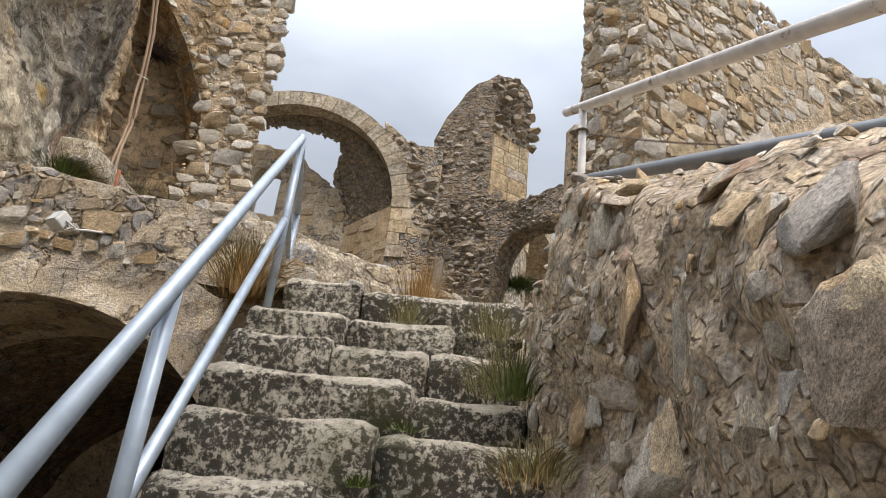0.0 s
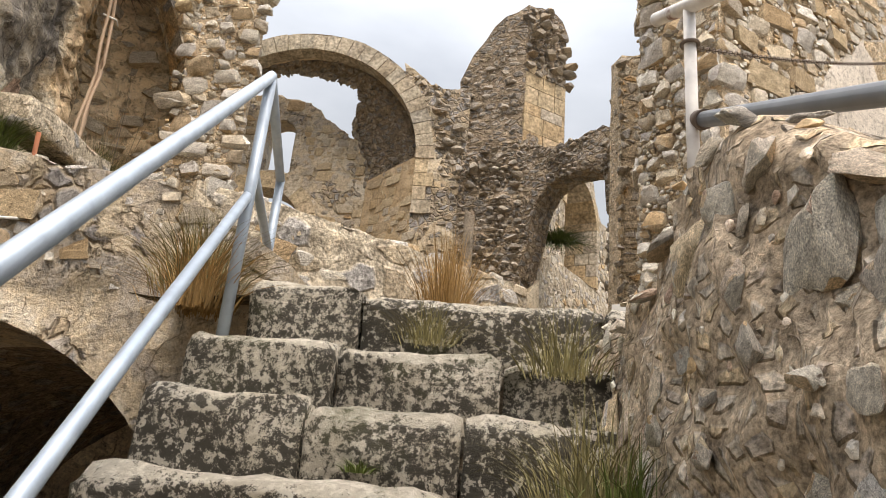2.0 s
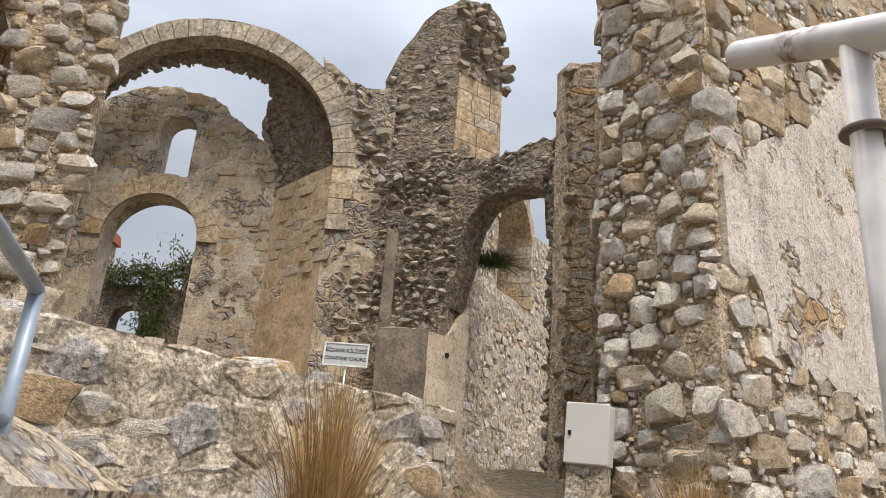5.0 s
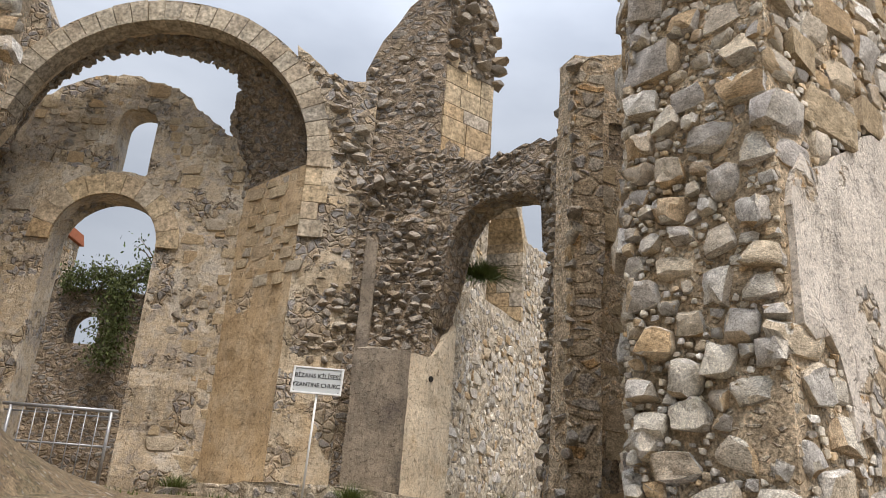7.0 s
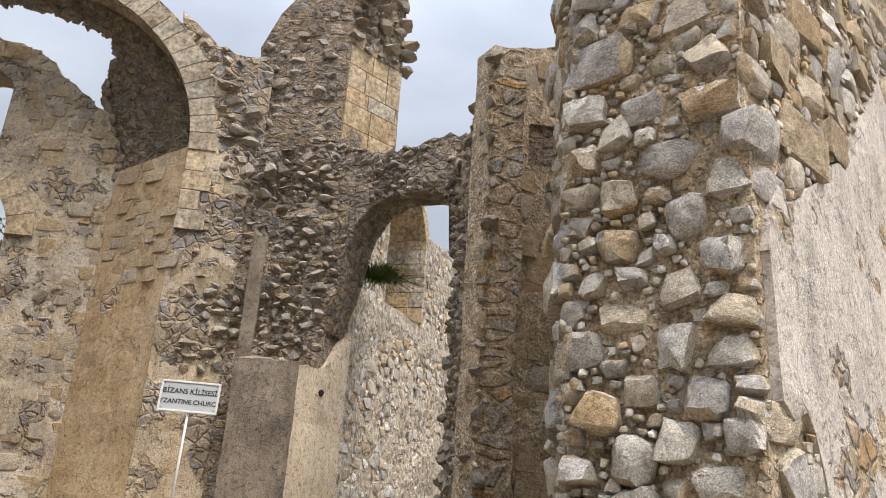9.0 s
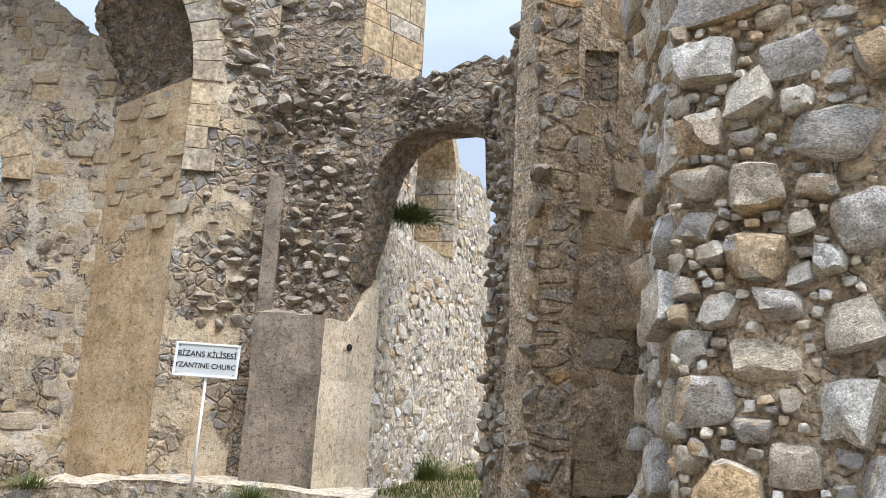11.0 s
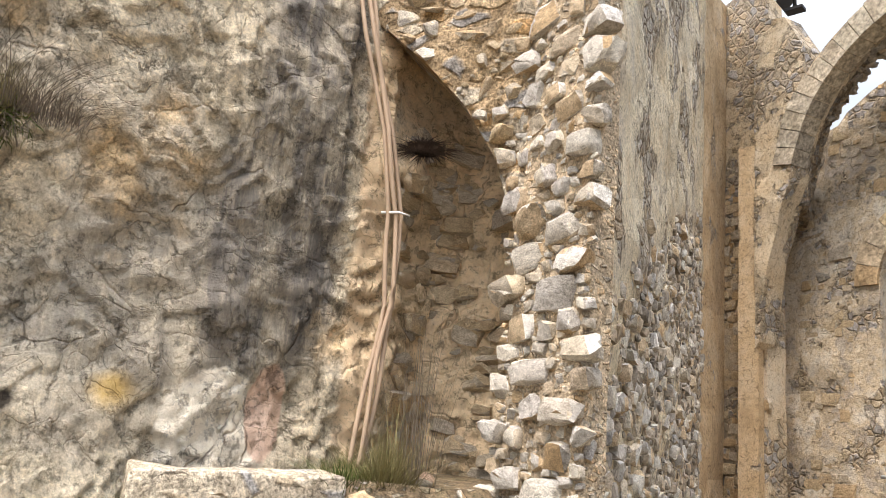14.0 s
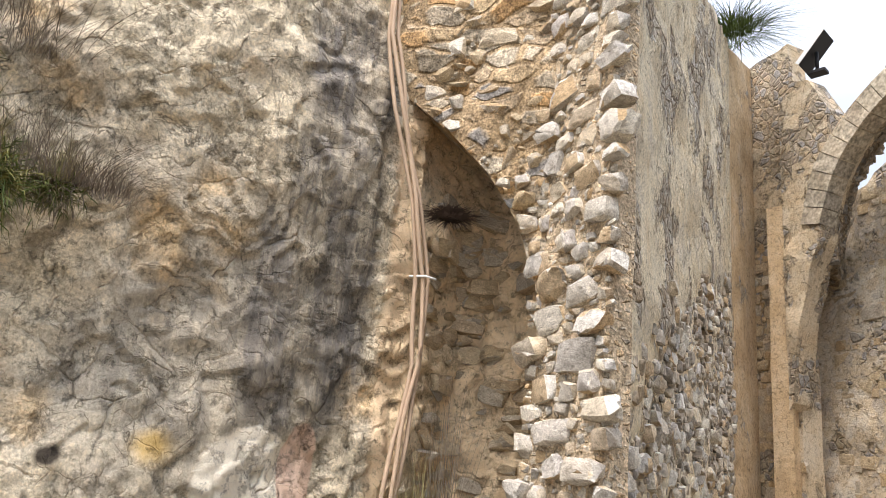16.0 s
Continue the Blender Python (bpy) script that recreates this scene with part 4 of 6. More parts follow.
front_face = Face((-7.6, 14.6), (-0.9, 14.6))
fr = lambda x: x + 7.6
CX, CZ, CR = -4.26, 8.8, 2.39
f_top = rag([(fr(-0.9), 10.25), (fr(-1.3), 10.35), (fr(-1.75), 10.5), (fr(-2.3), 10.95)], 0.13, 0.06, 4) + arc(fr(CX), CZ, 2.78, 44, 140, 18) + rag([(fr(-6.35), 11.1), (fr(-6.7), 11.75), (fr(-7.27), 11.95)], 0.2, 0.05, 7)
f_out = [(fr(-7.27), 6.6), (fr(-7.2), 6.7), (fr(-7.1), 7.4), (fr(-6.95), 8.1), (fr(-6.78), 8.7)] + arc(fr(CX), CZ, CR, 174, 0, 40) + [(fr(-1.87), 3.6), (fr(-0.9), 3.6)] + f_top
church_front = wall("wall_church_arch", front_face, f_out, (), 0.4, M_ochre_bare, 0.22, 0.03, label="ruined church front with a wide half-collapsed round arch")
scatter(church_front, front_face, lambda u, z: inside(f_out, u, z) and math.hypot(u - fr(CX), z - CZ) > 2.75 and z > 8.4, (4.5, 6.7, 8.4, 11), (0.09, 0.2), K_dark, 0.85, depth=0.5, proud=(0, 0.35), seed=8, limit=140)
scatter(church_front, front_face, lambda u, z: inside(f_out, u, z) and u > fr(-1.6), (5.9, 6.7, 5.8, 8.6), (0.08, 0.16), K_dark, 0.7, depth=0.45, proud=(0, 0.3), seed=18, limit=90)
for i in range(28):
    a0 = i * 6.0 + 0.2
    pts = arc(fr(CX), CZ, CR - 0.01, a0, a0 + 5.7, 2) + arc(fr(CX), CZ, CR + 0.36 + 0.03 * math.sin(i * 5.3), a0 + 5.7, a0, 2)
    wall("voussoir", Face((-7.6, 14.57), (-0.9, 14.57)), pts, (), 0.35, M_ring, 0.3, 0.02, parent=church_front, kind="")
for i in range(4):
    z0 = 7.65 + i * 0.28
    wall("quoin", Face((-7.6, 14.56), (-0.9, 14.56)), [(fr(-1.87), z0), (fr(-1.5 - 0.12 * (i % 2)), z0), (fr(-1.5 - 0.12 * (i % 2)), z0 + 0.27), (fr(-1.87), z0 + 0.27)], (), 0.3, M_stone_warm, 0.6, 0.012, parent=church_front, kind="")


def soffit(s, t):
    """The broken vault behind the arch ring: s runs round the arch, t goes back."""
    a = radians(180 * s)
    deg = 180 * s
    full = 1.0 if deg < 36 else max(0.36, 1 - (deg - 36) / 34) if deg < 150 else min(1.0, 0.36 + (deg - 150) / 22)
    full = min(1.0, full + 0.10 * noise.noise((deg * 0.33, 3.3, 0)) + 0.05 * noise.noise((deg * 1.1, 9, 0))) if full < 1 else 1
    k = t * full
    f = Vector((CX + CR * math.cos(a), 14.98, CZ + CR * math.sin(a)))
    b = Vector((-5.05 + 2.05 * math.cos(a), 15.62, 8.62 + 2.05 * math.sin(a)))
    return f.lerp(b, k)


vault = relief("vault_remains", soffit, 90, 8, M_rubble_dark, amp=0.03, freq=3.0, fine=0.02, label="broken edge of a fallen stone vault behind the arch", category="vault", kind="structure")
sol = vault.modifiers.new("thick", "SOLIDIFY")
sol.thickness, sol.offset = 0.26, -1.0


def vault_stones():
    r = random.Random(31)
    for i in range(300):
        s, t = r.uniform(0.0, 0.98), r.choice((1.0, 1.0, r.random()))
        p, e = Vector(soffit(s, t)), 0.004
        n = (Vector(soffit(s + e, t)) - p).cross(Vector(soffit(s, t - 0.1)) - p).normalized()
        c = Vector((-4.6, 15.2, 8.7))
        if n.dot(c - p) < 0:
            n = -n
        k = r.uniform(0.05, 0.1)
        m = Matrix.Translation(p - n * 0.02) @ n.to_track_quat("Y", "Z").to_matrix().to_4x4() @ pose(0, 0, 0, r.uniform(-20, 20), r.uniform(-180, 180), 0) @ Matrix.Diagonal((k * 1.3, k, k * 0.9, 1))
        put_stone(r.choice(K_dark), vault, m)


vault_stones()
jr = Face((-3.03, 15.62), (-1.88, 14.62))
jamb_r = wall("wall_niche", jr, [(0, 3.6), (jr.len, 3.6), (jr.len, 8.85), (0, 8.7)], (), 0.2, M_ochre, 0.2, 0.015, label="niche side wall with flaking ochre plaster")
scatter(jamb_r, jr, lambda u, z: True, (0.25, jr.len, 7.0, 8.7), (0.12, 0.22), K_warm, 0.3, depth=0.2, proud=(-0.1, 0.0), seed=12, limit=40, tilt=3)
wall("wall_niche_far", Face((-7.24, 14.64), (-7.6, 15.62)), [(0, 3.6), (1.04, 3.6), (1.04, 9.3), (0, 9.8)], (), 0.3, M_ochre, 0.25, 0.012, label="niche side wall with ochre plaster")
plinth = wall("plinth", Face((-3.2, 14.25), (0.6, 13.55)), rag([(3.86, 4.05), (2.5, 4.1), (1.2, 4.08), (0, 3.95)], 0.2, 0.04) + [(0, 3.5), (3.86, 3.5)], (), 0.9, M_light_wall, 0.25, 0.03, label="low worn stone bench at the foot of the church front")

# ---- pier, rendered block, small arch ----
mass_face = Face((-0.98, 14.56), (0.25, 14.28))
m_top = rag([(mass_face.len, 9.2), (0.7, 9.05), (0, 8.95)], 0.12, 0.04, 3)
mass_out = [(0, 3.6), (mass_face.len, 3.6)] + m_top
mass = wall("wall_rubble_mass", mass_face, mass_out, (), 0.9, M_rubble_dark, 0.18, 0.05, label="mass of weathered rubble between the arch and the passage")
scatter(mass, mass_face, lambda u, z: inside(mass_out, u, z) and not (0.18 < u < 0.36 and z < 7.6), (0, 1.26, 5.9, 9.05), (0.07, 0.15), K_dark, 0.9, depth=0.55, proud=(0, 0.45), seed=14, limit=280, tilt=14)
mj_face = Face((0.2, 14.3), (0.56, 15.05))
mj = [(0, 3.6), (mj_face.len, 3.6), (mj_face.len, 9.1), (0, 9.15)]
massj = wall("wall_mass_jamb", mj_face, mj, (), 0.5, M_rubble_dark, 0.2, 0.04, label="broken rubble jamb beside the passage to the nave")
scatter(massj, mj_face, lambda u, z: inside(mj, u, z), (0, mj_face.len, 5.9, 9.0), (0.06, 0.13), K_dark, 0.85, depth=0.45, proud=(-0.1, 0.25), seed=15, limit=120, tilt=14)


def prism(name, plan, z0, top, mat, label, category="wall", kind="structure", amp=0.02, parent=None, nz=14, sub=6):
    """An upright solid on a plan outline, uneven, with a broken top given by top(x, y)."""
    bm = bmesh.new()
    ring = []
    for (a, b) in zip(plan, plan[1:] + plan[:1]):
        for i in range(sub):
            ring.append((a[0] + (b[0] - a[0]) * i / sub, a[1] + (b[1] - a[1]) * i / sub))
    cx, cy = sum(p[0] for p in plan) / len(plan), sum(p[1] for p in plan) / len(plan)
    rows = []
    for j in range(nz + 1):
        row = []
        for x, y in ring:
            z = z0 + (top(x, y) - z0) * j / nz
            d = Vector((x - cx, y - cy, 0)).normalized() * amp * 2 * fbm((x, y, z), 2.0)
            row.append(bm.verts.new((x + d.x, y + d.y, z)))
        rows.append(row)
    n = len(ring)
    for a, b in zip(rows, rows[1:]):
        for i in range(n):
            bm.faces.new((a[i], a[(i + 1) % n], b[(i + 1) % n], b[i]))
    inner = [bm.verts.new((cx + (v.co.x - cx) * 0.45, cy + (v.co.y - cy) * 0.45, v.co.z + 0.04 + 0.12 * noise.noise(v.co * 2.1))) for v in rows[-1]]
    for i in range(n):
        bm.faces.new((rows[-1][i], rows[-1][(i + 1) % n], inner[(i + 1) % n], inner[i]))
    bm.faces.new(inner)
    bm.faces.new(rows[0][::-1])
    bmesh.ops.recalc_face_normals(bm, faces=bm.faces)
    ob = part(name, bm, mat, parent, label, kind=kind)
    if parent is None:
        tagged(ob, label, category, kind=kind)
    return ob


PA, PB, PC, PD = (-1.14, 14.76), (0.16, 14.36), (1.0, 14.95), (-0.1, 15.7)


def pier_top(x, y):
    pts = [(-1.3, 10.35), (-0.83, 11.45), (-0.3, 12.05), (0.5, 12.4), (0.85, 12.35), (1.1, 11.8)]
    for (x0, z0), (x1, z1) in zip(pts, pts[1:]):
        if x <= x1:
            break
    return z0 + (z1 - z0) * min(1.0, max(0.0, (x - x0) / (x1 - x0))) + 0.16 * noise.noise((x * 4, y * 4, 2.0))


pier = prism("wall_pier", [PA, PB, PC, PD], 8.8, pier_top, M_rubble_dark, "tall broken masonry pier with ashlar corner blocks", amp=0.03)
pf = Face(PA, PB)
scatter(pier, pf, lambda u, z: z < pier_top(*pf.p(u, 0).xy) - 0.05 and u < pf.len - 0.12, (0, pf.len, 8.9, 12.4), (0.08, 0.22), K_dark, 0.8, depth=0.4, proud=(-0.1, 0.22), seed=16, limit=240)
pg = Face(PB, PC)
scatter(pier, pg, lambda u, z: z > 10.75 and z < pier_top(*pg.p(u, 0).xy) - 0.05, (0, 1.1, 10.75, 12.4), (0.08, 0.22), K_dark, 0.95, depth=0.8, proud=(0.1, 0.6), seed=17, limit=90)
pr = random.Random(5)
z = 9.1
while z < 10.75:
    h = pr.uniform(0.24, 0.38)
    u = 0.0
    while u < pg.len - 0.05:
        w = min(pr.uniform(0.3, 0.55), pg.len - u)
        wall("ashlar_block", Face(pg.p(0, 0, 0.02).xy, pg.p(pg.len, 0, 0.02).xy), [(u + 0.008, z + 0.006), (u + w - 0.008, z + 0.006), (u + w - 0.008, z + h - 0.006), (u + 0.008, z + h - 0.006)], (), 0.2, M_stone_warm, 0.8, 0.01, parent=pier, kind="")
        u += w
    z += h

blk = [(-0.80, 14.16), (-0.02, 14.0), (0.05, 14.6), (-0.7, 14.7)]
block = prism("buttress", blk, 3.6, lambda x, y: 5.95 + 0.03 * noise.noise((x * 5, y * 5, 0)), M_cement, "square buttress with dark weathered cement render", amp=0.012)
jf = Face((-0.02, 14.0), (0.62, 14.64))
jpts = [(0, 3.6), (jf.len, 3.6)] + rag([(jf.len, 6.5), (0.75, 6.3), (0.45, 5.95), (0, 5.9)], 0.1, 0.03)
jw = wall("wall_plastered_jamb", jf, jpts, (), 0.3, M_pale_plaster, 0.18, 0.015, label="pale plastered door jamb with a beam hole")
# near-black plug stands in for the hole's shade; the jamb is not cut
hole_bm = bmesh.new()
bmesh.ops.create_cone(hole_bm, cap_ends=True, segments=12, radius1=0.055, radius2=0.04, depth=0.06, matrix=Matrix.Translation(jf.p(0.42, 5.62, 0.005)) @ jf.n.to_track_quat("Z", "Y").to_matrix().to_4x4())
part("beam_hole", hole_bm, plain_mat("hole_shadow", (0.02, 0.017, 0.014)), jw, "dark round plug painted as the shade in a beam hole")

sa = Face((0.22, 14.3), (1.72, 13.15))
s_top = rag([(sa.len, 8.95), (1.3, 8.95), (0.7, 8.85), (0, 9.1)], 0.1, 0.06, 8)
sa_out = [(0, 6.4), (0.14, 6.9), (0.24, 7.4), (0.36, 7.78), (0.56, 8.08), (0.85, 8.2), (1.35, 8.2), (1.62, 8.12), (1.7, 7.95), (1.74, 7.3), (sa.len, 7.2)] + s_top
small_arch = wall("wall_small_arch", sa, sa_out, (), 0.5, M_rubble_dark, 0.15, 0.04, label="rough rubble arch bridging the passage to the nave")
scatter(small_arch, sa, lambda u, z: inside(sa_out, u, z), (0, sa.len, 6.5, 9.0), (0.05, 0.12), K_dark, 1.0, aspect=(0.9, 1.9), depth=0.5, proud=(0.0, 0.35), seed=19, limit=260, tilt=25)

# ---- ruined tower ----
TA, TB, TC, TD = (1.13, 7.85), (1.72, 7.22), (4.9, 9.35), (1.42, 10.6)
tw_top = lambda x, y: (10.1 if x < 3.2 else 10.1 - 1.3 * min(1, (x - 3.2) / 0.3)) + 0.25 * noise.noise((x * 3, y * 3, 4))
tower = prism("wall_tower", [(1.16, 7.86), TB, TC, (5.2, 11.0), (2.4, 10.2), (1.47, 8.85)], 2.6, tw_top, M_mortar, "ruined tower corner of rubble core and grey plaster", amp=0.02, nz=44, sub=16)
strip = prism("wall_tower_core", [(1.75, 10.75), (2.6, 11.05), (2.6, 13.4), (1.98, 13.1)], 3.2, lambda x, y: 8.3 + 0.1 * noise.noise((x * 4, y * 4, 1)), M_rubble_dark, "rubble core behind the passage jamb", amp=0.02, nz=10, sub=4)
ta = Face(TA, TB)
scatter(tower, ta, lambda u, z: -0.02 < u < ta.len + 0.02, (-0.02, ta.len, 3.2, 9.6), (0.04, 0.23), K_pale, 2.4, aspect=(0.9, 1.8), depth=0.55, proud=(-0.08, 0.2), seed=22, limit=300, tilt=14)
tx = Face((1.47, 8.85), (1.17, 7.86))
scatter(tower, tx, lambda u, z: True, (0, tx.len, 3.4, 9.4), (0.04, 0.24), K_pale, 2.0, aspect=(1.0, 2.0), depth=0.5, proud=(-0.08, 0.2), seed=29, limit=260, tilt=12)
td = Face(TD, (2.4, 10.97))
bh = [(0.44, 7.48), (0.80, 7.55), (0.8, 7.98), (0.44, 7.9)]
td_out = [(0, 3.2), (td.len, 3.2)] + rag([(td.len, 9.0), (0.5, 8.75), (0, 8.58)], 0.15, 0.03, 3)
tdw = wall("wall_tower_side", td, td_out, [bh], 0.3, M_mortar, 0.16, 0.02, label="ashlar and rubble side of the tower with a beam hole")
scatter(tdw, td, lambda u, z: inside(td_out, u, z) and not (0.28 < u < 0.96 and 7.3 < z < 8.15), (0.05, td.len, 3.4, 8.5), (0.12, 0.3), K_warm + K_dark[:4], 0.3, depth=0.22, proud=(-0.18, -0.04), seed=23, limit=200, tilt=4)
te = Face((1.68, 13.1), TD)
te_out = [(0, 3.2), (te.len, 3.2), (te.len, 8.55), (0, 8.6)]
tew = wall("wall_passage_jamb", te, te_out, (), 0.3, M_rubble, 0.2, 0.03, label="dark rubble jamb of the passage to the nave")
scatter(tew, te, lambda u, z: True, (0, te.len, 3.6, 8.5), (0.07, 0.18), K_dark, 0.9, depth=0.55, proud=(0, 0.4), seed=24, limit=260, tilt=12)
tb = Face(Vector(TB) + Vector((0.09, 0.02)), TC)
tb_out = rag([(0.0, 4.95), (0.38, 4.85), (0.45, 4.45), (1.2, 4.35), (2.2, 4.2), (tb.len, 4.1)], 0.12, 0.08, 6) + rag([(tb.len, 8.2), (2.3, 7.5), (1.7, 7.0), (1.15, 6.35), (0.66, 6.05), (0.3, 5.95), (0.0, 5.75), (0.0, 4.95)], 0.12, 0.08, 5)
tplaster = wall("wall_tower_plaster", Face(tb.p(0, 0, 0.0).xy, tb.p(tb.len, 0, 0.0).xy), tb_out[:-1], (), 0.3, M_grey_plaster, 0.15, 0.012, label="grey lime plaster with cracks and bare patches on the tower")
scatter(tower, tb, lambda u, z: not inside(tb_out, u, z), (0, 3.4, 3.0, 9.4), (0.05, 0.26), K_pale + K_warm[:4], 2.0, aspect=(1.0, 2.2), depth=0.3, proud=(-0.2, 0.0), seed=25, limit=300, tilt=7)
tower_low = wall("wall_tower_low", Face((4.7, 9.3), (9.5, 11.2)), rag([(5.1, 9.3), (3, 9.6), (1, 9.2), (0, 9.4)], 0.2, 0.1) + [(0, 2.8), (5.1, 2.8)], (), 0.7, M_rubble, 0.3, 0.05, label="lower run of rubble curtain wall")
scatter(tower_low, Face((4.7, 9.3), (9.5, 11.2)), lambda u, z: z < 9.2, (0, 5, 5.5, 9.2), (0.14, 0.3), K_pale, 0.6, depth=0.4, proud=(0, 0.2), seed=26, limit=200)

# ---- nave wall seen through the small arch ----
nf = Face((0.6, 15.3), (3.3, 20.6))
n_out = [(0, 3.4), (nf.len, 3.4)] + rag([(nf.len, 9.2), (4.9, 9.45), (3.6, 9.25), (3.35, 9.55), (3.0, 10.05), (2.2, 10.3), (1.5, 10.0), (1.1, 9.3), (0.6, 8.7), (0, 8.1)], 0.15, 0.06, 3)
n_win = [(1.32, 7.42)] + arc(2.29, 8.85, 0.97, 180, 0, 16) + [(3.26, 7.5)]
nave = wall("wall_nave", nf, n_out, [n_win], 1.05, M_light_wall, 0.25, 0.03, label="lime-pointed nave wall with a tall arched window")
scatter(nave, nf, lambda u, z: inside(n_out, u, z) and not (1.1 < u < 3.45 and z > 7.2), (0, nf.len, 3.8, 9.2), (0.08, 0.22), K_pale, 0.5, depth=0.28, proud=(-0.17, 0.0), seed=27, limit=280, tilt=5)
nr = random.Random(15)
reveal = Face(nf.p(3.235, 0, -1.0).xy, nf.p(3.235, 0, 0.05).xy)
z = 7.5
while z < 8.95:
    h, u = nr.uniform(0.2, 0.3), 0.0
    while u < reveal.len - 0.05:
        w = min(nr.uniform(0.3, 0.5), reveal.len - u)
        wall("ashlar_block", reveal, [(u + 0.009, z + 0.008), (u + w - 0.009, z + 0.008), (u + w - 0.009, z + h - 0.008), (u + 0.009, z + h - 0.008)], (), 0.12, M_stone_warm, 0.8, 0.012, parent=nave, kind="")
        u += w
    z += h
for i in range(11):
    a0 = i * 16.4
    pts = arc(2.29, 8.85, 0.95, a0, a0 + 15.8, 3) + arc(2.29, 8.85, 1.13, a0 + 15.8, a0, 3)
    wall("voussoir", Face(nf.p(0, 0, 0.03).xy, nf.p(nf.len, 0, 0.03).xy), pts, (), 1.0, M_stone_warm, 0.5, 0.01, parent=nave, kind="")
wall("wall_nave_end", Face((2.6, 22.5), (7.5, 21.0)), rag([(5.1, 7.5), (2.5, 8.6), (0, 9.0)], 0.2, 0.1) + [(0, 3.4), (5.1, 3.4)], (), 0.6, M_rubble, 0.3, 0.04, label="grey end wall of the ruined nave")

# ---- room behind the doorway ----
rf = Face((-11.5, 20.2), (-2.5, 20.2))
rx = lambda x: x + 11.5
r_out = [(0, 3.4), (9, 3.4)] + rag([(9, 7.6), (rx(-5.5), 7.8), (rx(-6.4), 7.9), (rx(-7.4), 7.9), (rx(-8.0), 8.05), (rx(-8.7), 8.35), (rx(-9.4), 8.5), (rx(-10), 8.6), (0, 8.4)], 0.2, 0.06, 5)
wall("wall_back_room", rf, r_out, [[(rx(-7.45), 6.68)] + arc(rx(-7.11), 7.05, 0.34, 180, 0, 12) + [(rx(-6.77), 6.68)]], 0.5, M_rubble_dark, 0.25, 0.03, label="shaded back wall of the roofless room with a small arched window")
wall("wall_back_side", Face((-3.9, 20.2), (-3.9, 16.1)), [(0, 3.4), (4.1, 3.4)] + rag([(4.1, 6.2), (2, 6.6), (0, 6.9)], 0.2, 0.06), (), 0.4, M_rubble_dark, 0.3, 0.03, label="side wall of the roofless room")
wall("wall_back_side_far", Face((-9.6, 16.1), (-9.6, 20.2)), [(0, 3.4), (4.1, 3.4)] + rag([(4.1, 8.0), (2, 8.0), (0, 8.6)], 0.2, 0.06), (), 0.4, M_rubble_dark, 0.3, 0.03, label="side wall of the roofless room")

# ---- long wall with its broken end, cliff and alcove ----
lf = Face((-2.86, 8.22), (-7.5, 13.76))
lw_out = [(0, 3.4), (lf.len, 3.4)] + rag([(lf.len, 12.6), (3, 11.0), (0, 10.4)], 0.2, 0.06)
long_wall = wall("wall_long", lf, lw_out, (), 0.12, M_side, 0.22, 0.03, label="long church wall with streaked tan plaster over small rubble")
scatter(long_wall, lf, lambda u, z: z < 6.45 + 0.24 * u + 0.9 * noise.noise((u * 0.9, z * 0.5, 3)), (0, lf.len - 0.25, 4.2, 8.8), (0.06, 0.17), K_pale + K_dark[:4], 0.9, depth=0.5, proud=(-0.05, 0.25), seed=33, limit=300, tilt=10)
wall("wall_long_return", Face((-7.5, 13.72), (-8.08, 14.86)), [(0, 3.4), (1.28, 3.4), (1.28, 12.7), (0, 12.5)], (), 0.5, M_ochre, 0.25, 0.02, label="plastered pilaster beside the niche")
recess_face = Face((-8.6, 14.84), (-7.25, 14.84))
recess = wall("wall_recess", recess_face, [(0, 3.4), (recess_face.len, 3.4)] + rag([(recess_face.len, 12.8), (0, 12.7)], 0.2, 0.04), (), 0.4, M_ochre_bare, 0.2, 0.02, label="recessed strip of stained masonry beside the church arch")
scatter(recess, recess_face, lambda u, z: True, (0.3, 1.25, 4.0, 9.6), (0.09, 0.2), K_warm, 0.5, depth=0.25, proud=(-0.12, 0.02), seed=36, limit=120, tilt=4)
ef = Face((-3.46, 8.02), (-2.80, 8.09))
e_out = [(0, 3.8), (ef.len, 3.8)] + rag([(ef.len, 10.4), (0, 10.6)], 0.15, 0.05)
end_wall = wall("wall_broken_end", ef, e_out, (), 0.22, M_mortar, 0.12, 0.01, label="broken end of the long wall with projecting pale stones")
scatter(end_wall, ef, lambda u, z: True, (-0.08, 0.70, 4.2, 10.3), (0.05, 0.21), K_pale, 1.8, aspect=(1.1, 2.1), depth=0.55, proud=(-0.06, 0.22), seed=34, limit=300, tilt=12)
af = Face((-4.45, 7.05), (-3.42, 8.04))
a_edge = [(0, 8.15), (0.3, 7.98), (0.62, 7.7), (0.95, 7.35), (1.2, 6.95), (1.36, 6.5), (af.len, 6.1)]
a_out = a_edge + rag([(af.len, 10.6), (0, 10.8)], 0.2, 0.06)
arch_rub = wall("wall_alcove_arch", af, a_out, (), 0.42, M_rubble_warm, 0.14, 0.05, label="half arch of warm rubble leaning against the cliff")
scatter(arch_rub, af, lambda u, z: inside(a_out, u, z), (0, af.len, 6.2, 10.5), (0.05, 0.19), K_ragged + K_pale[:5], 1.6, depth=0.5, proud=(-0.06, 0.25), seed=35, limit=300, tilt=14)

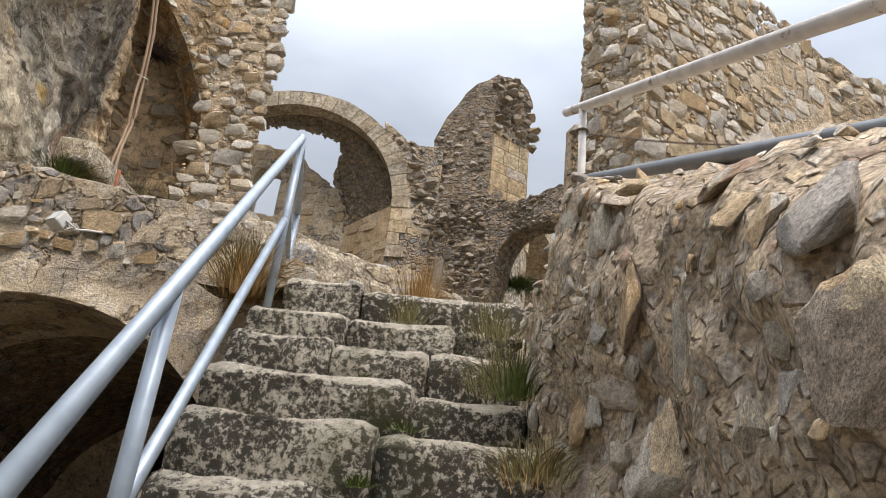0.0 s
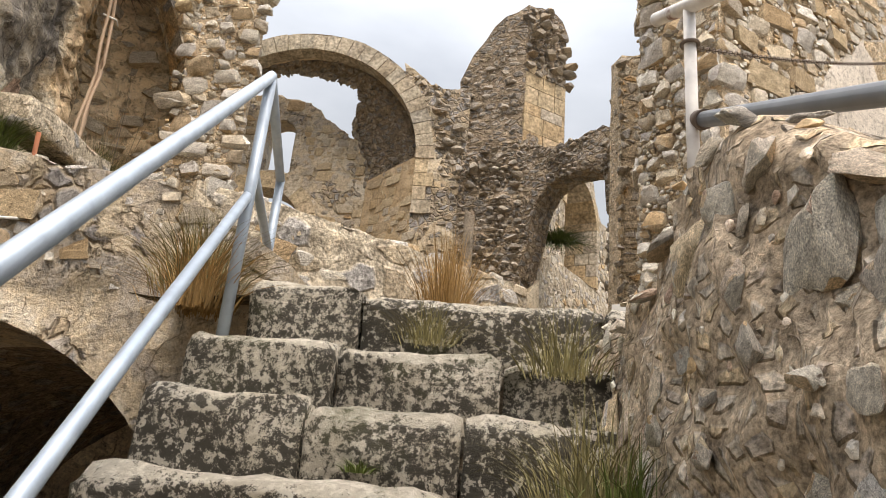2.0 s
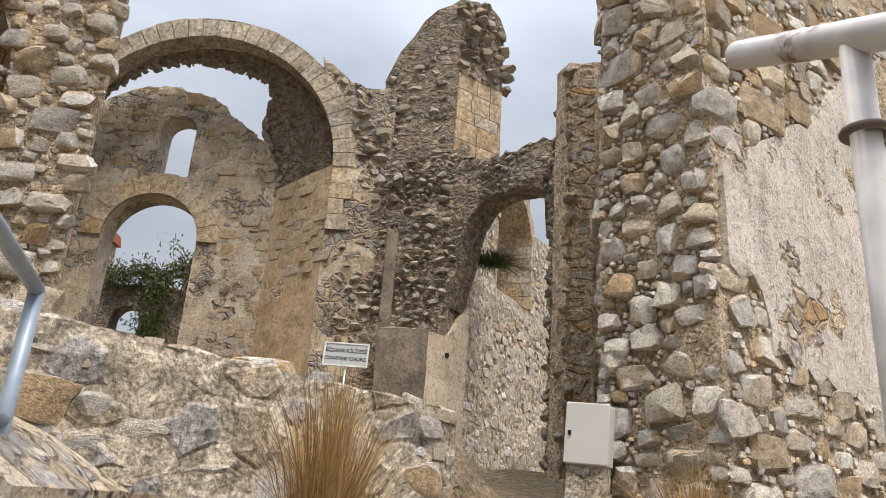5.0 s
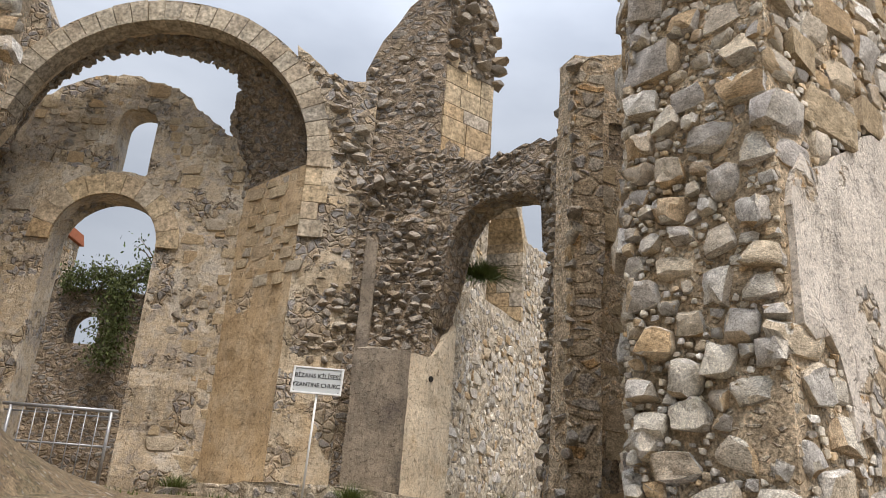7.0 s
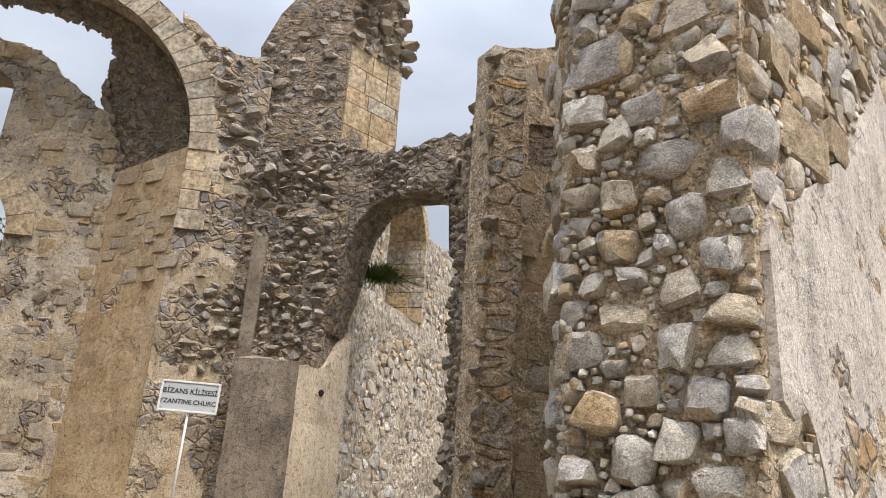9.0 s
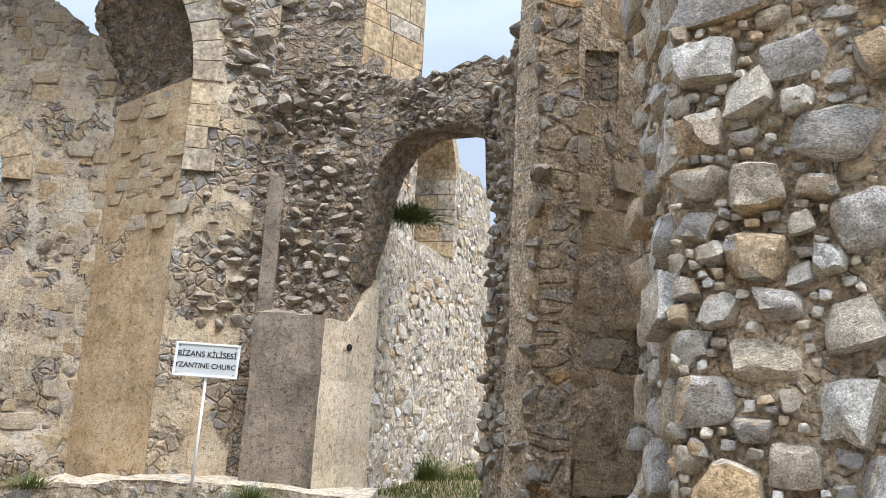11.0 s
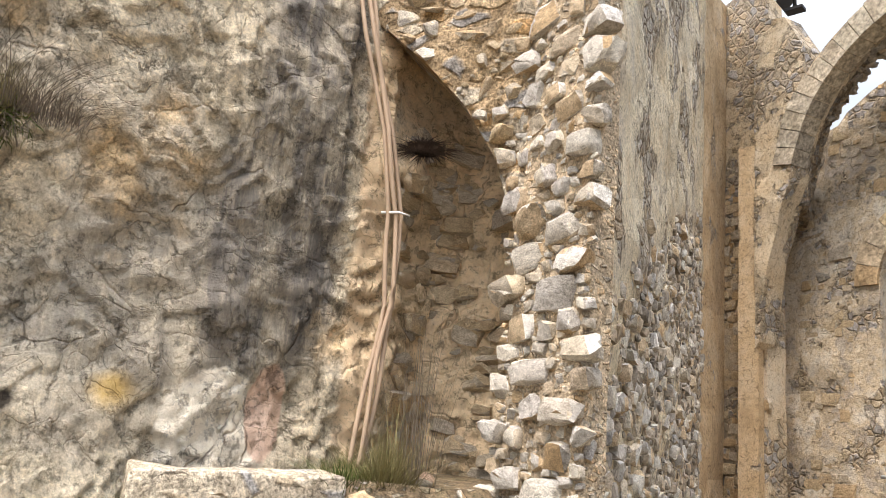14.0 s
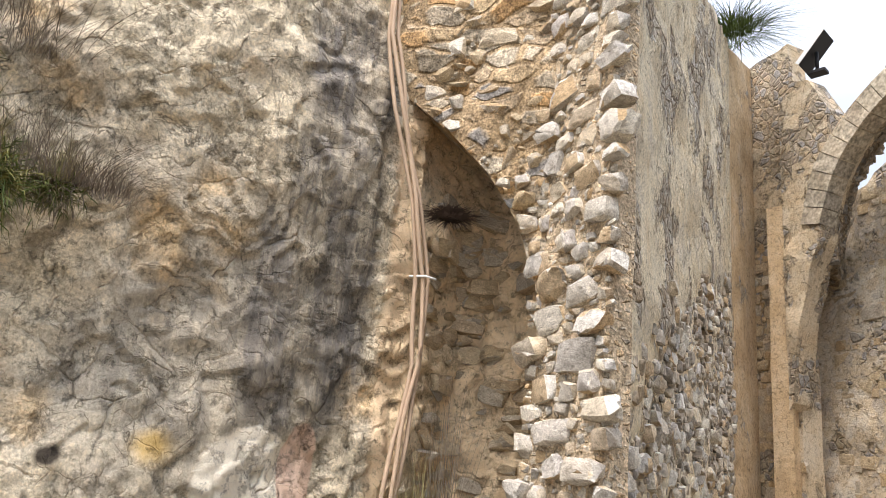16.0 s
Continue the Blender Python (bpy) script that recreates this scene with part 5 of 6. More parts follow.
CL = [(-6.5, 1.6), (-4.6, 2.0), (-3.7, 2.9), (-3.62, 4.0), (-3.76, 5.3), (-3.98, 6.4), (-4.10, 7.1), (-4.14, 7.42), (-4.3, 7.62), (-4.5, 7.92), (-4.46, 8.2), (-4.15, 8.42), (-3.6, 8.5), (-3.2, 8.5)]


def cliff_pos(s, t):
    x, y = lerp_line(CL, s)
    low = -0.2
    z = low + (12 - low) * min(1, t / 0.86)
    lean = -0.05 * max(0, z - 5) - 0.02 * max(0, z - 7) ** 2
    if t > 0.86:
        return (x + lean - 6 * (t - 0.86) / 0.14, y, 12 + 1.5 * (t - 0.86))
    bulge = 0.12 * math.sin(z * 1.1 + y * 0.8) * (1 if y < 7 else 0.2)
    return (x + lean + bulge, y, z)


def spread(v, stops):
    """Piecewise even steps, closer together where the stops are."""
    for (a, b), (c, d) in zip(stops, stops[1:]):
        if v <= c:
            return b + (d - b) * (v - a) / (c - a)
    return stops[-1][1]


fine_s, fine_t = [(0, 0), (0.15, 0.33), (1, 1)], [(0, 0), (0.12, 0.31), (0.86, 0.66), (1, 1)]
cliff = relief("rock_cliff", lambda s, t: cliff_pos(spread(s, fine_s), spread(t, fine_t)), 300, 300, M_cliff, amp=0.05, freq=0.9, fine=0.012, crag=0.036, label="limestone cliff streaked grey, cream and ochre behind the ruin", category="cliff", kind="structure")


def alcove_stones():
    r = random.Random(77)
    for i in range(130):
        s, t = r.uniform(0.80, 0.97), r.uniform(0.35, 0.53)
        p, e = Vector(cliff_pos(s, t)), 0.004
        n = (Vector(cliff_pos(s + e, t)) - p).cross(Vector(cliff_pos(s, t + e)) - p).normalized()
        if n.dot(Vector((0.7, 5.5, 5.2)) - p) < 0:
            n = -n
        nin = (Vector(cliff_pos(s + e, t)) - p).cross(Vector(cliff_pos(s, t + e)) - p).normalized()
        p = p + nin * rough_at(p, 0.05, 0.9, 0.012, 0.036)
        k = r.uniform(0.04, 0.12)
        m = Matrix.Translation(p + n * k * 0.05) @ n.to_track_quat("Y", "Z").to_matrix().to_4x4() @ pose(0, 0, 0, r.uniform(-12, 12), r.uniform(-14, 14), 0) @ Matrix.Diagonal((k * 1.6, k * 0.5, k * 0.8, 1))
        put_stone(r.choice(K_ragged + K_warm[:5]), cliff, m)


alcove_stones()


# ---- rails, fence, box, sign, barrier, lamps ----
def handrail():
    t = thing("handrail", "galvanised grey-blue pipe handrail with two rails", "handrail")
    a, b = Vector((-1.11, 4.26, 4.03)), Vector((-0.58, 1.25, 1.56))
    d = (b - a).normalized()
    pipe("top_rail", [a, a + d * 1.3, b], 0.024, M_galv, t)
    low = Vector((0.0, 0, -0.55))
    pipe("mid_rail", [a + low + d * 0.05, a + low + d * 1.5, b + low], 0.021, M_galv, t)
    pipe("post", [(-1.10, 4.22, 2.80), (-1.10, 4.24, 4.0)], 0.024, M_galv, t)
    p = a + d * 2.85
    pipe("post", [(p.x, p.y, p.z - 1.0), p], 0.024, M_galv, t)
    p2 = Vector((-1.275, 5.1, 3.92))
    pipe("top_rail", [a, p2], 0.024, M_galv, t)
    pipe("mid_rail", [a + Vector((0, 0, -0.45)), p2 + Vector((0, 0, -0.4))], 0.021, M_galv, t)
    pipe("post", [p2 - Vector((0, 0, 0.85)), p2], 0.024, M_galv, t)
    for q in (a, p2):
        bm = bmesh.new()
        bmesh.ops.create_icosphere(bm, subdivisions=2, radius=0.026, matrix=Matrix.Translation(q))
        part("weld_joint", bm, M_galv, t, smooth=True)


handrail()


def fence():
    t = thing("fence", "white pipe fence with peeling rusty paint on the wall top", "fence")
    base_p = Vector((0.53, 3.75, 3.05))
    pipe("post", [base_p, base_p + Vector((0, 0, 1.02))], 0.021, M_whitepaint, t, "white post with rust patches")
    far = Vector((0.97, 1.7, 3.0))
    tip = Vector((0.53, 3.75, 4.07))
    d = (far - tip).normalized()
    pipe("top_rail", [tip - d * 0.3, tip, far + d * 1.2], 0.027, M_whitepaint, t)
    m0, m1 = Vector((0.55, 3.74, 3.61)), Vector((0.84, 1.65, 2.58))
    dm = (m1 - m0).normalized()
    pipe("mid_rail", [m0, m1 + dm * 1.2], 0.027, M_darkpipe, t, "dark grey pipe rail with rusty weld")
    pipe("collar", [m0 - dm * 0.005, m0 + dm * 0.045], 0.034, M_chain, t, "rusty weld collar")
    pipe("ring", [base_p + Vector((0.028 * math.cos(k), 0.028 * math.sin(k), 0.86)) for k in [i * math.pi / 8 for i in range(16)]], 0.007, M_chain, t, "rusty chain ring", segs=8, closed=True)
    q = far + d * 1.0
    pipe("post", [(q.x, q.y, q.z - 1.3), q], 0.029, M_whitepaint, t)


fence()


def chain():
    t = thing("chain", "rusty iron chain slung from the white fence post", "chain")
    a, b = Vector((0.56, 3.77, 3.91)), Vector((2.9, 6.4, 5.75))
    n = 150
    for i in range(n):
        s = (i + 0.5) / n
        p = a.lerp(b, s) - Vector((0, 0, 0.2 * s * (1 - s)))
        e = a.lerp(b, s + 0.01) - Vector((0, 0, 0.2 * (s + 0.01) * (0.99 - s)))
        m = Matrix.Translation(p) @ (e - p).to_track_quat("X", "Z").to_matrix().to_4x4() @ pose(0, 0, 0, 90 * (i % 2) + 20)
        if i == 0:
            ring = pipe("link", [Vector((0.016 * math.cos(k), 0.008 * math.sin(k), 0)) for k in [j * math.pi / 6 for j in range(12)]], 0.0024, M_chain, t, segs=6, closed=True)
            link_mesh = ring.data
            ring.matrix_basis = m
        else:
            ob = new("link", link_mesh)
            ob.parent = t
            ob.matrix_basis = m


chain()


def electric_box():
    t = thing("meter_box", "off-white metal electric box at the foot of the tower", "box")
    m = pose(1.0, 7.55, 3.88, 0, 3, -28)
    bm = box_bm(-0.13, 0.13, -0.07, 0.09, -0.2, 0.17, 0.01)
    body = part("body", bm, M_boxwhite, t, smooth=False)
    lid = part("door", box_bm(-0.137, 0.137, -0.088, -0.072, -0.195, 0.172, 0.006), M_boxwhite, t)
    lock = part("lock", box_bm(-0.115, -0.095, -0.095, -0.088, -0.03, 0.0, 0.002), M_black, lid, "small black lock")
    part("plinth_foot", box_bm(-0.12, 0.12, -0.06, 0.08, -0.62, -0.202), M_light_wall, t, "rough stone footing")
    t.matrix_basis = m


electric_box()


def text_mesh(words, size, m, parent, name="lettering"):
    cu = bpy.data.curves.new(name, "FONT")
    cu.body, cu.size, cu.align_x, cu.align_y, cu.extrude = words, size, "CENTER", "CENTER", 0.0012
    cu.offset = 0.001
    tmp = bpy.data.objects.new(name, cu)
    me = bpy.data.meshes.new_from_object(tmp)
    bpy.data.objects.remove(tmp)
    me.materials.clear()
    me.materials.append(M_black)
    ob = new(name, me)
    ob.parent = parent
    ob.matrix_basis = m
    return ob


def church_sign():
    t = thing("sign", "white sign on a thin pole lettered Byzantine church", "sign")
    t.matrix_basis = pose(-1.17, 13.45, 5.355, -4, 1.0, -6)
    pipe("pole", [(0.03, 0.02, -1.6), (0.01, 0.02, 0.12)], 0.014, M_signframe, t)
    plate = part("plate", box_bm(-0.305, 0.305, -0.008, 0.006, -0.155, 0.155, 0.003), M_signface, t)
    for x0, x1, z0, z1 in ((-0.325, 0.325, 0.15, 0.172), (-0.325, 0.325, -0.172, -0.15), (-0.325, -0.303, -0.15, 0.15), (0.303, 0.325, -0.15, 0.15)):
        part("frame_bar", box_bm(x0, x1, -0.016, 0.01, z0, z1, 0.003), M_signframe, t)
    up = Matrix(((1, 0, 0, 0), (0, 0, -1, -0.010), (0, 1, 0, 0), (0, 0, 0, 1)))
    w1 = text_mesh("B\u0130ZANS K\u0130L\u0130SES\u0130", 0.078, Matrix.Translation((0.0, 0, 0.055)) @ up, plate)
    w2 = text_mesh("BYZANTINE CHURCH", 0.072, Matrix.Translation((0.0, 0, -0.06)) @ up, plate)
    for x in (-0.285, 0.285):
        for zz in (-0.135, 0.135):
            bm = bmesh.new()
            bmesh.ops.create_cone(bm, cap_ends=True, segments=8, radius1=0.007, radius2=0.005, depth=0.006, matrix=Matrix.Translation((x, -0.011, zz)) @ pose(0, 0, 0, 90))
            part("screw", bm, M_chain, t)


church_sign()


def barrier():
    t = thing("barrier", "grey steel barrier gate closing the church doorway", "gate")
    x0, x1, y, z0, z1 = -5.86, -4.33, 15.5, 3.86, 4.95
    pipe("top_rail", [(x0 - 0.12, y, z1), (x1 + 0.04, y, z1)], 0.026, M_grate, t)
    pipe("bottom_rail", [(x0, y, z0 + 0.06), (x1 - 0.05, y, z0 + 0.06)], 0.02, M_grate, t)
    pipe("mid_rail", [(x0 - 0.1, y + 0.03, z1 - 0.52), (x1 + 0.02, y + 0.03, z1 - 0.52)], 0.016, M_grate, t)
    pipe("second_rail", [(x0 - 0.1, y + 0.03, z1 - 0.09), (x1 + 0.02, y + 0.03, z1 - 0.09)], 0.012, M_grate, t)
    for x in (x0, x1 - 0.05):
        pipe("post", [(x, y, z0 - 0.02), (x, y, z1)], 0.024, M_grate, t)
    for i in range(1, 8):
        x = x0 + (x1 - x0 - 0.05) * i / 8
        pipe("bar", [(x, y, z0 + 0.06), (x, y, z1 - 0.03)], 0.009, M_grate, t, segs=8)
    part("threshold_plate", box_bm(x0, x1, 15.55, 15.9, 3.78, 3.84, 0.005), M_darkpipe, t, "dark steel sill")


barrier()


def floodlight(name, at, rot, mat, label):
    t = thing(name, label, "lamp")
    body = part("housing", box_bm(-0.06, 0.06, -0.05, 0.03, -0.05, 0.05, 0.012), mat, t)
    part("glass", box_bm(-0.052, 0.052, -0.056, -0.0505, -0.042, 0.042), M_signface, t, "flat lamp glass")
    pipe("bracket", [(-0.066, 0, 0), (-0.066, 0.07, 0.02), (0.066, 0.07, 0.02), (0.066, 0, 0)], 0.006, mat, t, segs=8)
    pipe("arm", [(0, 0.07, 0.02), (0.03, 0.14, 0.10), (0.05, 0.24, 0.2)], 0.008, mat, t, segs=8)
    for k in range(4):
        part("fin", box_bm(-0.05, 0.05, 0.031, 0.045, -0.04 + 0.022 * k, -0.034 + 0.022 * k), mat, t)
    t.matrix_basis = Matrix.Translation(at) @ pose(0, 0, 0, *rot) @ Matrix.Diagonal((1.0, 1.0, 1.0, 1))


floodlight("floodlight", (-2.62, 4.58, 3.46), (-30, 0, -30), M_boxwhite, "small white floodlight bracketed on the rubble wall")
pipe("cable_stub", [(-2.47, 4.84, 3.6), (-2.47, 4.80, 3.98)], 0.012, M_brick, label="short rusty pipe stub on the terrace edge")
tagged(bpy.data.objects["cable_stub"], category="pipe")


def solar_lamp():
    t = thing("solar_lamp", "black tilted solar floodlight on the arch shoulder", "lamp")
    panel = part("panel", box_bm(-0.32, 0.32, -0.22, 0.22, 0.0, 0.05, 0.012), M_black, t, "glossy dark panel")
    part("rim", box_bm(-0.33, 0.33, -0.23, -0.215, -0.005, 0.055), M_signframe, panel, "pale rim")
    panel.matrix_basis = pose(0, 0.1, 0, 0, -50, 0)
    pipe("stem", [(0, 0.1, 0), (0, 0.1, -0.35)], 0.03, M_black, t)
    part("foot", box_bm(-0.14, 0.14, 0.02, 0.2, -0.40, -0.34, 0.01), M_black, t)
    t.matrix_basis = pose(-6.62, 14.7, 12.3, 0, 0, 20)


solar_lamp()


def conduit():
    t = thing("conduit_bundle", "bundle of tan plastic conduits hanging down the cliff edge", "cable")
    ax = [(-4.10, 6.86, 9.6), (-4.05, 6.9, 8.4), (-3.99, 7.02, 7.75), (-3.96, 7.2, 7.1), (-3.96, 7.32, 6.5), (-3.96, 7.34, 5.9), (-3.95, 7.28, 5.4), (-3.93, 7.22, 4.85)]
    for k, (dx, dy) in enumerate(((0, 0), (0.03, 0.035), (0.0, 0.075))):
        pts = []
        for i in range(57):
            s = i / 56 * (len(ax) - 1)
            j = min(int(s), len(ax) - 2)
            f = s - j
            f = f * f * (3 - 2 * f) * 0.35 + f * 0.65
            p = Vector(ax[j]).lerp(Vector(ax[j + 1]), f)
            pts.append(p + Vector((dx + 0.006 * math.sin(i * 0.5 + k), dy + 0.012 * math.sin(i * 0.33 + k * 2), 0)))
        pipe("conduit", pts, 0.016, M_cable, t, segs=8)
    pipe("clip", [(-3.99, 7.27, 6.52), (-3.9, 7.36, 6.52), (-3.93, 7.45, 6.52)], 0.008, M_signframe, t, "thin wire clip", segs=6)


conduit()


# ---- plants ----
def blades(name, at, n, height, spread, mat, seed, droop=0.5, width=0.0032, label="", parent=None, up=(0, 0, 1), lean=(0, 0, 0)):
    """A tuft of thin bent blades in one mesh."""
    r = random.Random(seed)
    vs, fs = [], []
    up = Vector(up).normalized()
    for i in range(int(n * 1.8)):
        a, q = r.uniform(0, 2 * math.pi), r.random()
        side = Vector((math.cos(a), math.sin(a), 0))
        root = Vector(at) + side * spread * 0.4 * q + Vector((r.uniform(-1, 1), r.uniform(-1, 1), 0)) * spread * 0.2
        h = height * r.uniform(0.5, 1.1)
        out = side * spread * q * r.uniform(0.4, 1.2) + Vector(lean) * h
        w = Vector((-math.sin(a + r.uniform(-1, 1)), math.cos(a), 0)) * width * r.uniform(0.6, 1.2)
        k0 = len(vs)
        for j in range(5):
            t = j / 4
            p = root + up * (h * (t - droop * (0.3 + q) * t * t * 0.55)) + out * (0.25 * t + t * t)
            ww = w * (1 - t * 0.9)
            vs += [tuple(p - ww), tuple(p + ww)]
        for j in range(4):
            b = k0 + 2 * j
            fs.append((b, b + 1, b + 3, b + 2))
    me = bpy.data.meshes.new(name)
    me.from_pydata(vs, [], fs)
    me.materials.append(mat)
    ob = new(name, me)
    if parent:
        ob.parent = parent
    return ob


def tuft(name, label, parts, category="grass"):
    t = thing(name, label, category)
    for nm, a in parts:
        blades(nm, parent=t, **a)
    return t


tuft("dry_grass", "tall tuft of straw-coloured dry grass at the ledge wall", [("stalks", dict(at=(-0.36, 5.45, 3.2), n=420, height=0.62, spread=0.24, mat=M_straw, seed=1, droop=0.3)), ("green_shoots", dict(at=(-0.2, 5.5, 3.2), n=90, height=0.25, spread=0.2, mat=M_olive, seed=2))])
tuft("dry_grass", "straw-coloured dry grass tuft at the tower foot", [("stalks", dict(at=(1.2, 6.35, 3.2), n=300, height=0.5, spread=0.32, mat=M_straw, seed=3, droop=0.4))])
tuft("grass_tuft", "fading green grass growing between steps and rubble wall", [("leaves", dict(at=(0.18, 3.35, 2.35), n=170, height=0.36, spread=0.36, mat=M_olive, seed=4, droop=1.2, width=0.0022)), ("green_leaves", dict(at=(0.22, 3.15, 2.3), n=90, height=0.26, spread=0.24, mat=M_grass, seed=5, droop=1.2))])
tuft("grass_tuft", "fading green grass growing between steps and rubble wall", [("leaves", dict(at=(0.14, 3.85, 2.75), n=130, height=0.3, spread=0.3, width=0.0022, mat=M_olive, seed=6, droop=1.1))])
tuft("grass_tuft", "low green weeds at the foot of the rubble wall", [("leaves", dict(at=(0.26, 2.75, 1.95), n=150, height=0.2, spread=0.28, width=0.0024, mat=M_olive, seed=7, droop=1.0)), ("dry_leaves", dict(at=(0.22, 2.6, 1.9), n=18, height=0.22, spread=0.3, mat=M_straw, seed=8, droop=1.2, width=0.0022))])
tuft("grass_tuft", "drooping tuft of olive grass on a step", [("leaves", dict(at=(-0.32, 4.2, 2.9), n=120, height=0.2, spread=0.26, width=0.002, mat=M_olive, seed=9, droop=0.9))])
tuft("grass_tuft", "small green tuft in a step joint", [("leaves", dict(at=(-0.3, 2.9, 1.89), n=45, height=0.07, spread=0.12, mat=M_grass, seed=10, droop=1.0))])
tuft("grass_tuft", "small green tuft in a step joint", [("leaves", dict(at=(-0.2, 3.25, 2.15), n=45, height=0.06, spread=0.16, mat=M_grass, seed=11, droop=1.0))])
tuft("grass_tuft", "small green tuft in a step joint", [("leaves", dict(at=(-0.42, 3.58, 2.4), n=30, height=0.06, spread=0.1, mat=M_grass, seed=12, droop=1.0))])
tuft("grass_tuft", "pale grass hanging beside the handrail post", [("leaves", dict(at=(-1.35, 4.5, 3.1), n=380, height=0.42, spread=0.34, mat=M_olive, seed=13, droop=0.7)), ("dry_leaves", dict(at=(-1.28, 4.35, 3.0), n=200, height=0.4, spread=0.36, mat=M_straw, seed=14, droop=0.8))])
tuft("grass_tuft", "dry and green grass at the alcove foot", [("leaves", dict(at=(-3.7, 7.35, 4.7), n=420, height=0.42, spread=0.4, mat=M_olive, seed=15)), ("green_leaves", dict(at=(-3.6, 7.05, 4.7), n=260, height=0.28, spread=0.36, mat=M_grass, seed=16))])
tuft("dry_twigs", "sparse dry twigs growing up the alcove side", [("dead_twig_mass", dict(at=(-3.72, 7.55, 4.7), n=46, height=1.15, spread=0.34, mat=M_twig, seed=22, droop=0.15, width=0.0026)), ("shoot_mass", dict(at=(-3.7, 7.4, 4.7), n=40, height=0.7, spread=0.3, mat=M_olive, seed=23, droop=0.4))], "plant")
tuft("grass_tuft", "green grass at the cliff foot", [("leaves", dict(at=(-3.6, 5.95, 4.4), n=320, height=0.32, spread=0.3, mat=M_grass, seed=17))])
tuft("grass_tuft", "grass at the foot of the church buttress", [("leaves", dict(at=(-0.6, 13.6, 3.95), n=260, height=0.25, spread=0.35, mat=M_grass, seed=18))])
tuft("grass_tuft", "green weeds in the nave passage", [("leaves", dict(at=(1.7, 17.3, 3.85), n=500, height=0.45, spread=0.6, mat=M_grass, seed=19)), ("dry_leaves", dict(at=(1.9, 17.6, 3.85), n=200, height=0.5, spread=0.6, mat=M_olive, seed=20))])
tuft("grass_tuft", "low weeds by the niche wall", [("leaves", dict(at=(-2.9, 14.2, 3.95), n=200, height=0.2, spread=0.4, mat=M_grass, seed=21))])


def cliff_bush(at, seed, size=1.0, label="dense green grass cushion with dead twigs on the cliff"):
    t = thing("cliff_bush", label, "bush")
    r = random.Random(seed)
    at = Vector(at)
    for k, mat in enumerate((M_leaf, M_grass, M_bush, M_bush) if size > 0.6 else (M_twig, M_olive, M_grass)):
        vs, fs = [], []
        for i in range(1500 if size > 0.6 else 420):
            d = Vector((abs(r.gauss(0, 0.8)), r.gauss(0, 1), r.gauss(0.15, 0.85))).normalized()
            c = at + Vector((0, r.gauss(0, 0.11), r.gauss(0, 0.07))) * size
            ln = r.uniform(0.08, 0.27) * size * (1 + 0.25 * noise.noise(d * 2.3 + at))
            w = d.cross(Vector((r.gauss(0, 1), r.gauss(0, 1), r.gauss(0, 1)))).normalized() * 0.0035
            p1, p2 = c + d * ln * 0.45, c + d * ln * 0.8 - Vector((0, 0, 0.015 * size))
            p3 = c + d * ln - Vector((0, 0, r.uniform(0.02, 0.12) * size))
            k0 = len(vs)
            vs += [tuple(q) for q in (p1 - w, p1 + w, p2 + w * 0.8, p2 - w * 0.8, p3)]
            fs += [(k0, k0 + 1, k0 + 2, k0 + 3), (k0 + 3, k0 + 2, k0 + 4)]
        me = bpy.data.meshes.new("leaf_cushion")
        me.from_pydata(vs, [], fs)
        me.materials.append(mat)
        ob = new("leaf_cushion", me)
        ob.parent = t
    for k in range(3):
        blades("dead_twig_mass", at + Vector((0.02, 0.28 + 0.16 * k, 0.06)) * size, 70, (0.5 - 0.1 * k) * size, 0.6 * size, M_twig, seed + 30 + k, 0.5, 0.0022, parent=t)
    blades("dry_grass_mass", at + Vector((0.04, 0.05, 0.08)) * size, 110, 0.5 * size, 0.34 * size, M_olive, seed + 40, 0.5, 0.003, parent=t)


cliff_bush((-3.66, 4.52, 6.50), 41)
cliff_bush((-3.78, 4.02, 7.26), 45, 1.25)
cliff_bush((-3.72, 4.98, 6.52), 49, 0.58, "dry twiggy cushion plant on the cliff")


def hanging_plant(at, seed, size, label, mat=None):
    t = thing("wall_plant", label, "plant")
    blades("dry_twig_mass", at, 260, 0.2 * size, 0.3 * size, mat or M_twig, seed, 1.6, 0.006, parent=t)
    blades("leaves", at, 260, 0.12 * size, 0.3 * size, M_dead if mat is M_dead else M_leaf, seed + 1, 1.6, 0.008, parent=t)


hanging_plant((-4.0, 7.55, 7.02), 61, 0.75, "dark dead plant clump in the alcove", M_dead)
hanging_plant((0.95, 14.9, 7.35), 63, 2.2, "dark green caper bush on the passage wall", M_leaf)
hanging_plant((-3.0, 8.6, 10.5), 65, 2.0, "grassy weeds on the wall top", M_olive)
hanging_plant((-7.2, 13.6, 12.5), 66, 3.2, "leafy weeds on the wall top", M_leaf)


